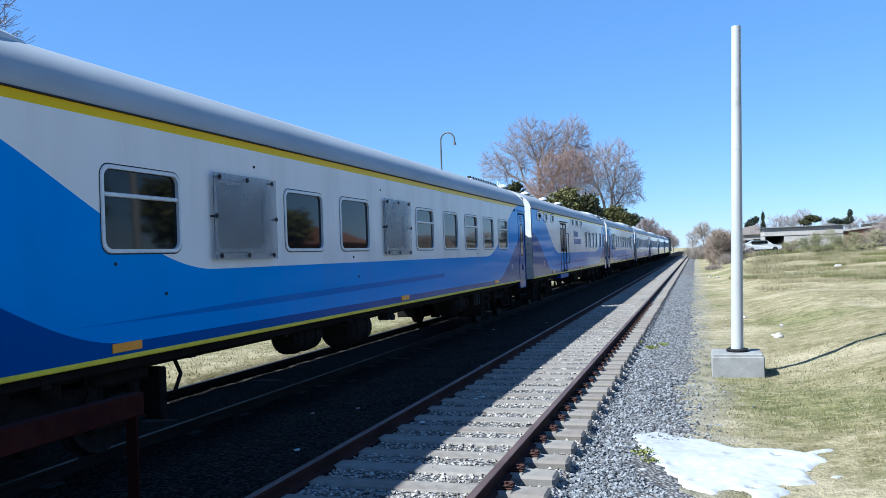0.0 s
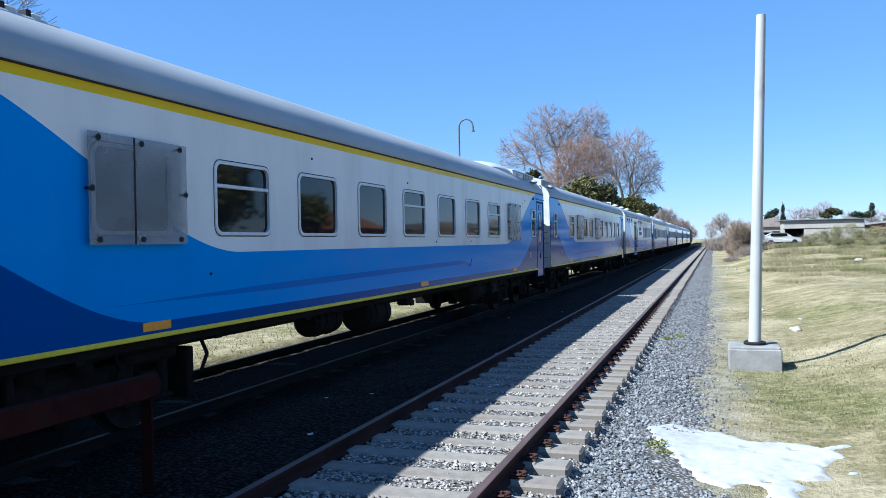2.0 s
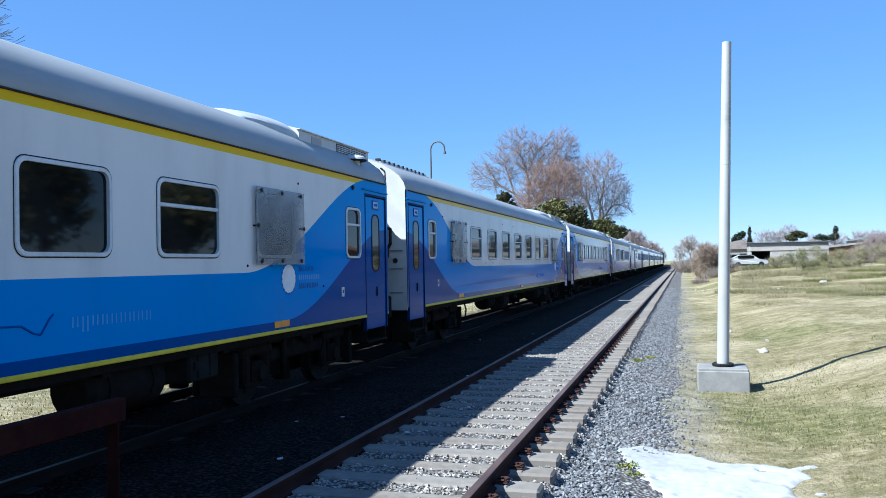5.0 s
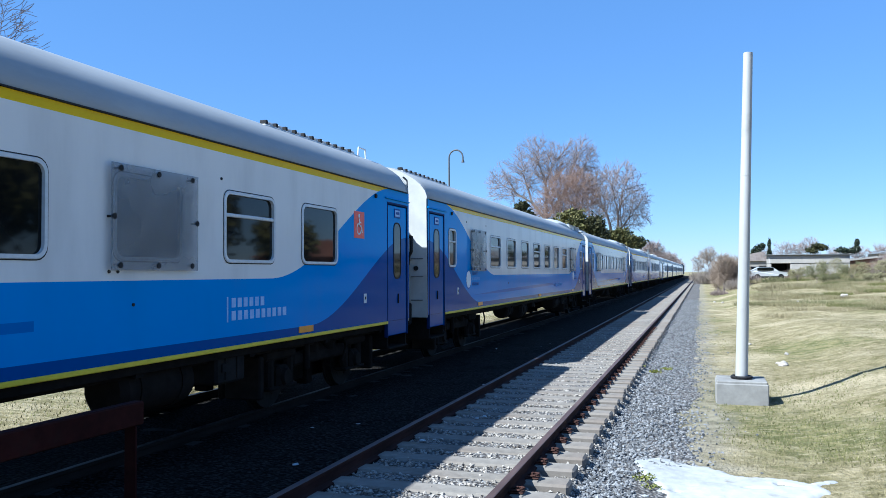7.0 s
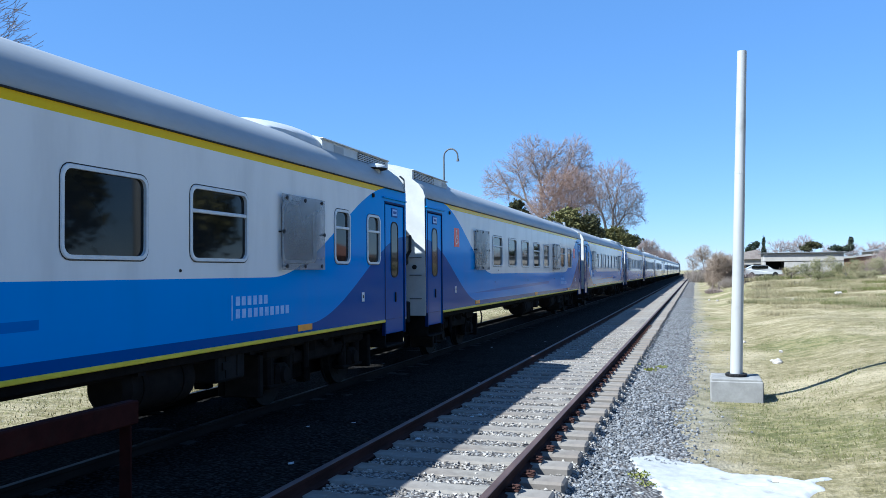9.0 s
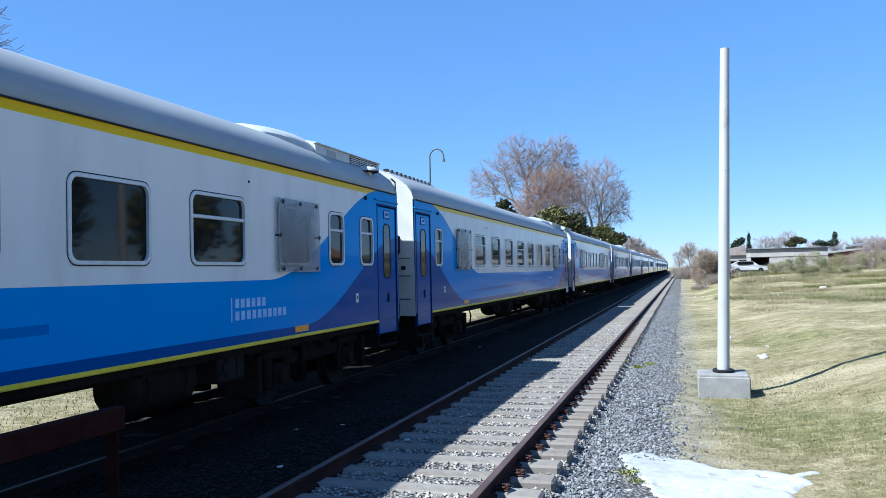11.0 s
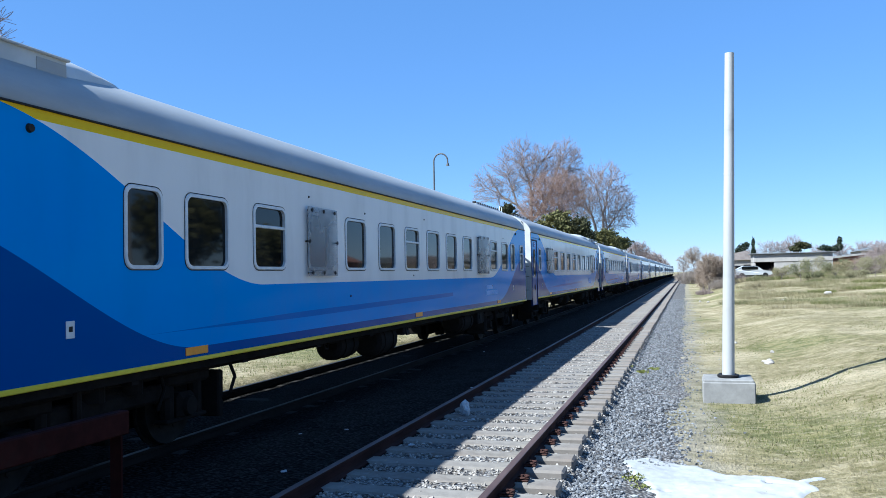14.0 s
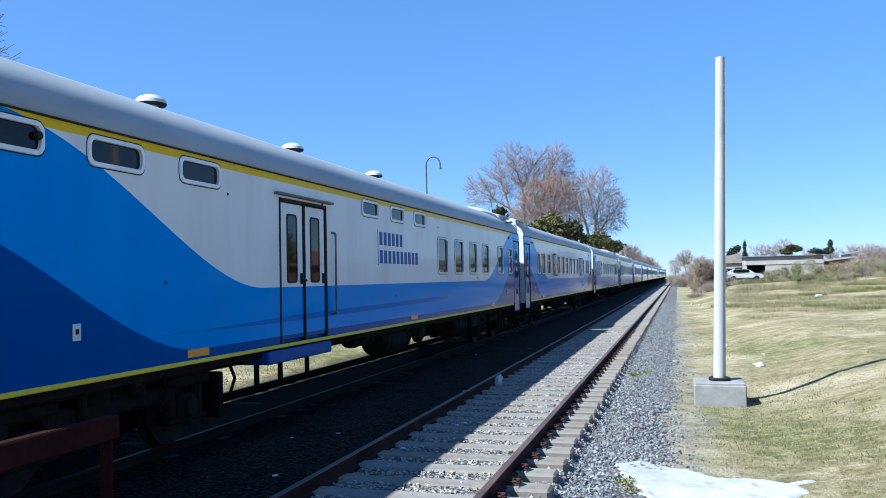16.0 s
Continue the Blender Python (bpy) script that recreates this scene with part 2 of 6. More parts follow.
def sleeper_material(name, k):
    m = Mat(name, 0.9, 0.0, 0.2)
    a = m.noise(7, 6, 0.7)
    b = m.noise(1.1, 3, 0.5)
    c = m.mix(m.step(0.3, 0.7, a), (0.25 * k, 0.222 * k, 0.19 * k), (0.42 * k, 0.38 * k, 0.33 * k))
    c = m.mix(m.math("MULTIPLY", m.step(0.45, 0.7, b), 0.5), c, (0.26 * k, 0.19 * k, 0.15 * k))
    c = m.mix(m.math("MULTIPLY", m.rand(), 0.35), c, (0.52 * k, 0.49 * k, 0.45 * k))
    m.color(c)
    m.bump(a, 0.4, 0.01)
    return m.mat


PAINT = livery_material()
GLASS = glass_material()
PLATE = plate_material()
GROUND = ground_material()
BALLAST = ballast_material("ballast", (0.1416, 0.1352, 0.1296), (0.2952, 0.284, 0.2728), (0.06248, 0.0568, 0.05392))
# near-black copy of the ballast; the train's shade is put into its colour
SHADEDBED = ballast_material("shaded_ballast", (0.007, 0.0065, 0.006), (0.036, 0.032, 0.029), (0.003, 0.003, 0.003), 0.04)
SLEEPER = sleeper_material("weathered_concrete", 0.49)
# the same concrete, blackened to carry the shade under the train
SHADEDSLEEPER = sleeper_material("shaded_concrete", 0.07)
ROOF = speckled("roof_paint", (0.24, 0.25, 0.257), (0.325, 0.335, 0.34), 2.2, 0.5, 0.1, 0.01, stretch=(1, 0.3, 1))
UNIT = speckled("white_unit_paint", (0.38, 0.39, 0.395), (0.49, 0.50, 0.50), 3.0, 0.45, 0.1, 0.01)
ENDWALL = speckled("end_wall_paint", (0.40, 0.40, 0.39), (0.53, 0.53, 0.515), 3.0, 0.55, 0.1, 0.01, second=(0.33, 0.32, 0.305))
FRAME = speckled("window_alloy", (0.46, 0.48, 0.50), (0.60, 0.62, 0.64), 12, 0.38, 0.05, 0.003)
YELLOW = speckled("yellow_paint", (0.55, 0.43, 0.010), (0.68, 0.55, 0.02), 6, 0.45, 0.05, 0.003)
ORANGE = speckled("orange_reflector", (0.58, 0.21, 0.003), (0.72, 0.29, 0.006), 30, 0.3, 0.1, 0.003)
RED = speckled("red_sign", (0.62, 0.06, 0.03), (0.72, 0.08, 0.04), 8, 0.4, 0.0)
WHITE = speckled("white_print", (0.62, 0.64, 0.66), (0.78, 0.79, 0.80), 14, 0.5, 0.0)
FADED = speckled("faded_print", (0.20, 0.38, 0.72), (0.45, 0.57, 0.78), 9, 0.5, 0.0)
NAVY = speckled("navy_print", (0.010, 0.055, 0.24), (0.016, 0.075, 0.30), 8, 0.4, 0.0, spec=0.08)
GHOST = speckled("ghost_print", (0.035, 0.235, 0.60), (0.075, 0.29, 0.64), 9, 0.4, 0.0)
NAVYSEAL = speckled("navy_seal", (0.004, 0.020, 0.085), (0.007, 0.028, 0.11), 8, 0.5, 0.0, spec=0.05)
GASKET = speckled("black_rubber", (0.008, 0.008, 0.009), (0.022, 0.022, 0.024), 10, 0.7, 0.2, 0.004, spec=0.2)
# undergear colours lowered to near black to include the shade below the coaches
UNDER = speckled("shaded_undergear", (0.005, 0.0045, 0.004), (0.017, 0.014, 0.012), 5, 0.9, 0.4, 0.01, spec=0.08)
GREYBOX = speckled("grey_case", (0.085, 0.09, 0.095), (0.17, 0.175, 0.18), 4, 0.6, 0.2, 0.008, second=(0.05, 0.045, 0.04))
# steel darkened too, with the shade under the floor in its colour
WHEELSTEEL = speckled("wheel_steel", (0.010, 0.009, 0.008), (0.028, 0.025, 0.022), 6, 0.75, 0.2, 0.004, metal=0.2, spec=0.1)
RUST = speckled("rusty_rail", (0.016, 0.0080, 0.0072), (0.050, 0.023, 0.019), 9, 0.85, 0.4, 0.004, second=(0.028, 0.013, 0.011), spec=0.08, stretch=(1, 0.15, 1))
RAILTOP = speckled("worn_rail_head", (0.050, 0.030, 0.026), (0.105, 0.070, 0.060), 8, 0.6, 0.2, 0.002, metal=0.15, stretch=(1, 0.1, 1))
SHINY = speckled("bright_rail_head", (0.022, 0.021, 0.021), (0.060, 0.058, 0.056), 10, 0.55, 0.05, 0.002, metal=0.8, stretch=(1, 0.1, 1))
CLIP = speckled("red_clip", (0.0208, 0.0112, 0.0088), (0.06, 0.0272, 0.0208), 14, 0.8, 0.3, 0.003, second=(0.028, 0.0176, 0.0144), spec=0.15)
CONCRETE = speckled("plinth_concrete", (0.148, 0.1416, 0.1336), (0.2384, 0.2328, 0.2216), 6, 0.9, 0.4, 0.008, second=(0.284, 0.2784, 0.2672))
POLEPAINT = speckled("pale_steel", (0.3184, 0.3152, 0.3096), (0.3976, 0.3944, 0.3864), 5, 0.5, 0.08, 0.004, second=(0.284, 0.2784, 0.2696), stretch=(1, 1, 0.15))
# oxide red paint, darkened so that its colour holds the train's shadow
FENCERED = speckled("shaded_fence_oxide", (0.013, 0.0035, 0.003), (0.032, 0.008, 0.0065), 7, 0.85, 0.3, 0.005, second=(0.022, 0.010, 0.008), spec=0.08)
# rusty rail again but far darker; shade beneath the train is in the colour
SHADEDRAIL = speckled("shaded_rail", (0.006, 0.005, 0.004), (0.020, 0.015, 0.012), 9, 0.85, 0.4, 0.004, spec=0.08, stretch=(1, 0.15, 1))
LIME = speckled("white_lime", (0.275, 0.276, 0.272), (0.375, 0.377, 0.377), 7, 0.9, 0.6, 0.02, second=(0.20, 0.19, 0.17))
BARK = speckled("bark", (0.1592, 0.1304, 0.1192), (0.2616, 0.2272, 0.2104), 3, 0.9, 0.4, 0.03)
TWIG = leaf_material("twigs", (0.135, 0.104, 0.095), (0.30, 0.24, 0.22), 0.9)
TWIGRED = leaf_material("ruddy_twigs", (0.175, 0.116, 0.095), (0.285, 0.20, 0.165), 0.9)
BROWNTWIG = leaf_material("brown_twigs", (0.185, 0.142, 0.108), (0.31, 0.245, 0.19), 0.9)
EVERGREEN = leaf_material("evergreen_leaves", (0.01592, 0.01928, 0.006816), (0.0596, 0.0568, 0.02048))
OLIVE = leaf_material("olive_leaves", (0.055, 0.058, 0.017), (0.135, 0.122, 0.042))
DARKLEAF = leaf_material("dark_leaves", (0.016, 0.024, 0.0144), (0.044, 0.0544, 0.032))
BLADE = leaf_material("grass_blades", (0.1416, 0.128, 0.0568), (0.284, 0.2496, 0.148), 0.9)
GREENBLADE = leaf_material("green_blades", (0.07384, 0.0848, 0.02272), (0.1648, 0.1592, 0.0596), 0.9)
SCRUB = leaf_material("dry_scrub", (0.1928, 0.1648, 0.0912), (0.3184, 0.2784, 0.176), 0.95)
BRICK = speckled("brick_wall", (0.148, 0.06248, 0.04256), (0.2272, 0.108, 0.07384), 2.0, 0.9, 0.3, 0.02)
SLAB = speckled("grey_slab", (0.235, 0.218, 0.198), (0.35, 0.325, 0.295), 0.9, 0.9, 0.2, 0.02)
# darker copy of the grey case; underfloor shade is put into the colour
CASE = speckled("shaded_case", (0.007, 0.007, 0.007), (0.022, 0.021, 0.021), 4, 0.8, 0.2, 0.008, second=(0.010, 0.009, 0.008), spec=0.1)
DRYLEAF = leaf_material("dry_leaves", (0.155, 0.142, 0.072), (0.25, 0.226, 0.130), 0.95)
GREYGREEN = leaf_material("scrub_leaves", (0.095, 0.098, 0.045), (0.175, 0.165, 0.085), 0.95)
DARKVOID = speckled("dark_interior", (0.012, 0.012, 0.013), (0.03, 0.03, 0.03), 2, 0.9, 0.0)
LAMPGREY = speckled("lamp_paint", (0.05, 0.055, 0.06), (0.09, 0.095, 0.10), 4, 0.6, 0.1, 0.005)
CARPAINT = speckled("white_car_paint", (0.352, 0.3576, 0.3632), (0.42, 0.4256, 0.432), 3, 0.3, 0.0)
LITTER = speckled("pale_plastic", (0.352, 0.3752, 0.3976), (0.4544, 0.4656, 0.4768), 9, 0.5, 0.2, 0.01)
LOCO = speckled("locomotive_paint", (0.006, 0.008, 0.014), (0.016, 0.020, 0.032), 3, 0.6, 0.1, 0.01, spec=0.06)

# ---------------------------------------------------------------- ground and tracks
def smooth(a, b, v):
    t = min(1.0, max(0.0, (v - a) / (b - a)))
    return t * t * (3 - 2 * t)


def ground_z(x, y):
    """Height of the ground: flat by the tracks, a grassy bank beside them."""
    z = -0.36
    if x > 0.2:
        n = noise.noise(Vector((x * 0.22, y * 0.16, 3.1)))
        n2 = noise.noise(Vector((x * 0.9, y * 0.6, 7.7)))
        bank = smooth(1.0, 4.2, x) * 0.52 + smooth(4.0, 16.0, x) * 0.45
        lift = smooth(45, 95, y) * 0.55 * smooth(2.0, 7.0, x)
        z += bank + lift + (0.13 * n + 0.055 * n2) * smooth(0.9, 3.0, x) * (1 - 0.5 * smooth(60, 200, y))
        if 4 < y < 60:
            n3 = noise.noise(Vector((x * 2.3, y * 1.9, 1.3)))
            n4 = noise.noise(Vector((x * 5.6, y * 4.8, 6.1)))
            z += (0.030 * n3 + 0.014 * n4) * smooth(0.3, 1.4, x) * (1 - smooth(35, 60, y))
    elif x < -8.0:
        n = noise.noise(Vector((x * 0.2, y * 0.2, 9.4)))
        z += smooth(8.05, 8.5, -x) * 0.27 + 0.05 * n * smooth(8.6, 10, -x)
    return z


def axis(stops):
    out = []
    for a, b, s in stops:
        n = max(1, round((b - a) / s))
        out += [a + (b - a) * i / n for i in range(n)]
    return out + [stops[-1][1]]


gx = axis([(-3000, -300, 450), (-300, -60, 40), (-60, -12, 4), (-12, -8.6, 0.3), (-8.6, -7.8, 0.1), (-7.8, 0.2, 0.8), (0.2, 8, 0.11), (8, 16, 0.4), (16, 30, 1.0), (30, 100, 7), (100, 400, 50), (400, 3000, 520)])
gy = axis([(-1500, -100, 350), (-100, -8, 12), (-8, 5, 1.0), (5, 28, 0.12), (28, 60, 0.4), (60, 120, 1.6), (120, 400, 14), (400, 3600, 320)])
gb = Build()
gb.v = [(x, y, ground_z(x, y)) for y in gy for x in gx]
nx = len(gx)
gb.f = [(j * nx + i, j * nx + i + 1, (j + 1) * nx + i + 1, (j + 1) * nx + i) for j in range(len(gy) - 1) for i in range(nx - 1)]
gb.m = [0] * len(gb.f)
ground = thing("ground", "dry winter grass and bare earth beside the tracks", "ground", kind="structure", b=gb, material=GROUND, smooth=60)


def near_low(x):
    """How far the stone lies lower outside the rail of the empty track."""
    return 0.060 * smooth(-1.66, -1.58, x) + 0.075 * smooth(-1.30, -1.12, x)


def bed_z(x, y):
    """Top of the near ballast's shoulder."""
    if x > 0.15:
        return -0.40
    return -0.40 + (0.242 - near_low(x)) * min(1.0, (0.15 - x) / 0.9)


def ballast_bed(name, label, x0, x1, top, y0, y1, mat, shoulder=False):
    """A long bed of crushed stone with sloped, ragged shoulders."""
    b = Build()
    xs = [x0 - 0.55, x0 - 0.25, x0] + [x0 + (x1 - x0) * i / 10 for i in range(1, 10)] + [x1, x1 + 0.45, x1 + 0.9]
    if shoulder:
        xs = sorted(xs + [-1.67, -1.62, -1.57, -1.48, -1.31, -1.26, -1.21, -1.16, -1.11, -0.95])
    ys = axis([(y0, 5, 1.0), (5, 30, 0.3), (30, 90, 1.5), (90, y1, 12)])
    for y in ys:
        for i, x in enumerate(xs):
            r = noise.noise(Vector((x * 2.3, y * 2.1, 1.0))) * 0.03
            s = min(1.0, max(0.0, (x - (x0 - 0.55)) / 0.55)) * min(1.0, max(0.0, (x1 + 0.9 - x) / 0.9))
            edge = (noise.noise(Vector((0.0, y * 0.35, 5.0))) * 0.36 + noise.noise(Vector((0.0, y * 1.7, 8.0))) * 0.30) * (1.0 if i in (0, len(xs) - 1) else 0.5) if i in (0, len(xs) - 1, len(xs) - 2) else 0.0
            low = near_low(x) if shoulder else 0.0
            b.v.append((x + edge, y, -0.40 + (top - low + 0.40) * s + r * (s > 0)))
    n = len(xs)
    b.f = [(j * n + i, j * n + i + 1, (j + 1) * n + i + 1, (j + 1) * n + i) for j in range(len(ys) - 1) for i in range(n - 1)]
    b.m = [0] * len(b.f)
    return thing(name, label, "ballast", kind="structure", b=b, material=mat, smooth=60)


ballast_bed("ballast_bed", "grey crushed stone ballast under the empty track", -3.80, -0.75, -0.158, -8, 420, BALLAST, True)
ballast_bed("ballast_bed", "crushed stone ballast under the train, darkened for its shade", -8.1, -4.25, -0.182, -8, 420, SHADEDBED)

# strip of the darkened stone that stands in for shade beside the train
ballast_bed("ballast_bed", "stone between the two tracks, darkened for the train's shade", -5.1, -3.50, -0.116, -8, 420, SHADEDBED)


RAIL_PROFILE = [(-0.070, -0.150), (0.070, -0.150), (0.070, -0.138), (0.012, -0.118), (0.010, -0.050), (0.034, -0.036), (0.036, -0.004), (0.030, 0.0),
                (-0.030, 0.0), (-0.036, -0.004), (-0.034, -0.036), (-0.010, -0.050), (-0.012, -0.118), (-0.070, -0.138)]


def rail_mesh(name, head, web):
    b = Build()
    n = len(RAIL_PROFILE)
    ys = axis([(-8, 60, 6), (60, 420, 40)])
    b.v = [(x, y, z) for y in ys for x, z in RAIL_PROFILE]
    for j in range(len(ys) - 1):
        for i in range(n):
            b.f.append((j * n + i, j * n + (i + 1) % n, (j + 1) * n + (i + 1) % n, (j + 1) * n + i))
            b.m.append(1 if i in (6, 7, 8) else 0)
    return b.mesh(name, [web, head], 30)


def sleeper_mesh(mat):
    b = Build()
    b.box(-1.345, 1.345, -0.145, 0.145, -0.36, -0.140, 0.024)
    b.box(-1.05, -0.62, -0.12, 0.12, -0.15, -0.130, 0.01)
    b.box(0.62, 1.05, -0.12, 0.12, -0.15, -0.130, 0.01)
    return b.mesh("sleeper", [mat])


def clip_mesh():
    """A bent spring clip and its bolt that hold the rail foot."""
    b = Build()
    b.box(-0.045, 0.045, -0.045, 0.045, -0.13, -0.114, 0.006)
    b.path([(-0.035, -0.032, -0.108), (0.025, -0.036, -0.092), (0.04, 0.0, -0.085), (0.025, 0.036, -0.092), (-0.035, 0.032, -0.108)], 0.011, 5)
    b.tube((0.0, 0, -0.12), (0.0, 0, -0.075), 0.013, 0.012, 6)
    return b.mesh("rail_clip", [CLIP])


SLEEPER_MESH, DARK_MESH, CLIP_MESH = sleeper_mesh(SLEEPER), sleeper_mesh(SHADEDSLEEPER), clip_mesh()


def railway(x, label, head, y_from, y_to, y_clip, sleeper):
    ob = thing("railway_track", label, "railway track", kind="structure")
    ob.location = (x, 0, -LOW if head is SHINY else 0)
    rm = rail_mesh("rail", head, SHADEDRAIL if head is SHINY else RUST)
    for s in (-1, 1):
        r = part("rail", rm, None, ob)
        r.location.x = s * (GAUGE / 2 + 0.035)
    y, i = y_from, 0
    while y < y_to and i < 300:
        sl = part("sleeper", sleeper, None, ob)
        sl.location = (random.uniform(-0.02, 0.02), y + random.uniform(-0.015, 0.015), random.uniform(-0.006, 0.004))
        sl.rotation_euler.z = random.uniform(-0.008, 0.008)
        if y < y_clip:
            for s in (-1, 1):
                for q in (s,):
                    c = part("rail_clip", CLIP_MESH, None, sl)
                    c.location = (s * (GAUGE / 2 + 0.035) + q * 0.105, 0, 0.003)
                    c.rotation_euler.z = 0 if q > 0 else math.pi
                    c.scale = (1.5, 1.35, 1.0)
        y += SLEEPER_STEP
        i += 1
    return ob


SLEEPER_STEP = 0.578
near_track = railway(NEAR_X, "empty broad-gauge track with rusty rails on pale sleepers", RAILTOP, -7.711, 150, 30, SLEEPER_MESH)
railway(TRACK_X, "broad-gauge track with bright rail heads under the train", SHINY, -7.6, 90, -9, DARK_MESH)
far_b = Build()
y = -7.711 + SLEEPER_STEP * math.ceil(157.711 / SLEEPER_STEP)
while y < 340:
    far_b.box(-1.3, 1.3, y - 0.145, y + 0.145, -0.3, -0.142)
    y += SLEEPER_STEP
tagged(part("far_sleepers", far_b, SLEEPER, near_track), kind="stuff")


# ---------------------------------------------------------------- the train
X_SIDE = 1.5
Z_SILL, Z_EAVE = 1.05, 3.46
W0, W1 = 0.575, PITCH - 0.575
ROOF_PROFILE = [(1.5, 3.46), (1.515, 3.50), (1.47, 3.64), (1.37, 3.78), (1.22, 3.90), (0.98, 4.045), (0.7, 4.155), (0.35, 4.215), (0.0, 4.235)]
CACHE = {}


def cached(key, make):
    if key not in CACHE:
        CACHE[key] = make()
    return CACHE[key]


def side_wall(holes):
    """The side towards the open track, with real openings."""
    ws = sorted({W0, W1, *[h[0] for h in holes], *[h[1] for h in holes], *[W0 + (W1 - W0) * i / 12 for i in range(13)]})
    zs = sorted({Z_SILL, Z_EAVE, *[h[2] for h in holes], *[h[3] for h in holes]})
    zs = [z for z in zs if z >= Z_SILL]
    b = Build()
    for a, c in zip(ws, ws[1:]):
        for lo, hi in zip(zs, zs[1:]):
            m, n = (a + c) / 2, (lo + hi) / 2
            if any(h[0] < m < h[1] and h[2] < n < h[3] for h in holes):
                continue
            b.quad((X_SIDE, a, lo), (X_SIDE, c, lo), (X_SIDE, c, hi), (X_SIDE, a, hi))
    for h in holes:
        lo = max(h[2], Z_SILL)
        for p, q in (((h[0], lo), (h[0], h[3])), ((h[1], lo), (h[1], h[3])), ((h[0], h[3]), (h[1], h[3])), ((h[0], lo), (h[1], lo))):
            b.quad((X_SIDE, *p), (X_SIDE, *q), (X_SIDE - 0.07, *q), (X_SIDE - 0.07, *p))
    b.quad((-X_SIDE, W0, Z_SILL), (-X_SIDE, W1, Z_SILL), (-X_SIDE, W1, Z_EAVE), (-X_SIDE, W0, Z_EAVE))
    b.quad((-X_SIDE, W0, Z_SILL), (-X_SIDE, W1, Z_SILL), (X_SIDE, W1, Z_SILL), (X_SIDE, W0, Z_SILL))
    b.quad((X_SIDE - 0.07, W0 + 0.05, Z_SILL), (X_SIDE - 0.07, W1 - 0.05, Z_SILL), (X_SIDE - 0.07, W1 - 0.05, 1.10), (X_SIDE - 0.07, W0 + 0.05, 1.10))
    return b.mesh("body", [PAINT])


def roof_z(q):
    """Height of the roof's skin at the distance q from the middle."""
    for (xa, za), (xb, zb) in zip(ROOF_PROFILE[1:], ROOF_PROFILE[2:]):
        if xb <= q <= xa:
            return zb + (za - zb) * (q - xb) / (xa - xb)
    return 3.5


def roof_mesh():
    b = Build()
    prof = ROOF_PROFILE + [(-x, z) for x, z in reversed(ROOF_PROFILE[:-1])]
    ys = [W0, W0 + 0.06, W0 + 0.16] + [W0 + 1 + (W1 - W0 - 2) * i / 14 for i in range(15)] + [W1 - 0.16, W1 - 0.06, W1]
    n = len(prof)
    for y in ys:
        e = min(y - W0, W1 - y)
        k = 0.09 * (1 - smooth(0.0, 0.16, e))
        b.v += [(x * (1 - k * 0.35), y, 3.46 + (z - 3.46) * (1 - k)) for x, z in prof]
    b.f = [(j * n + i, j * n + i + 1, (j + 1) * n + i + 1, (j + 1) * n + i) for j in range(len(ys) - 1) for i in range(n - 1)]
    b.f += [tuple(range(n)), tuple(range((len(ys) - 1) * n, len(ys) * n))]
    b.m = [0] * len(b.f)
    return b.mesh("roof", [ROOF], 50)


def ring_mesh(name, w, h, r, band, x0, x1, mat, seal=0.0):
    """A rounded frame in the plane of the side."""
    o, i = rounded(w, h, r), rounded(w - 2 * band, h - 2 * band, max(0.02, r - band * 0.6))
    n = len(o)
    b = Build()
    lip = 0.010
    o2 = rounded(w - 2 * lip, h - 2 * lip, r)
    vs = [(x0, a, z) for a, z in o] + [(x1, a, z) for a, z in o2] + [(x1, a, z) for a, z in i] + [(x0 - 0.03, a, z) for a, z in i]
    fs = []
    for k in range(3):
        fs += [(k * n + j, k * n + (j + 1) % n, (k + 1) * n + (j + 1) % n, (k + 1) * n + j) for j in range(n)]
    b.add(vs, fs)
    if seal:
        q = rounded(w + 2 * seal, h + 2 * seal, r + seal)
        b.add([(X_SIDE + 0.004, a, z) for a, z in q] + [(X_SIDE + 0.004, a, z) for a, z in o2], [(j, (j + 1) % n, n + (j + 1) % n, n + j) for j in range(n)], 1)
    return b.mesh(name, [mat, GASKET] if seal else [mat], 40)


def pane_mesh(w, h, r):
    b = Build()
    p = rounded(w, h, r)
    n = len(p)
    b.add([(0, a, z) for a, z in p] + [(-0.012, a, z) for a, z in p], [tuple(range(n))] + [(i, (i + 1) % n, n + (i + 1) % n, n + i) for i in range(n)])
    return b.mesh("pane", [GLASS])


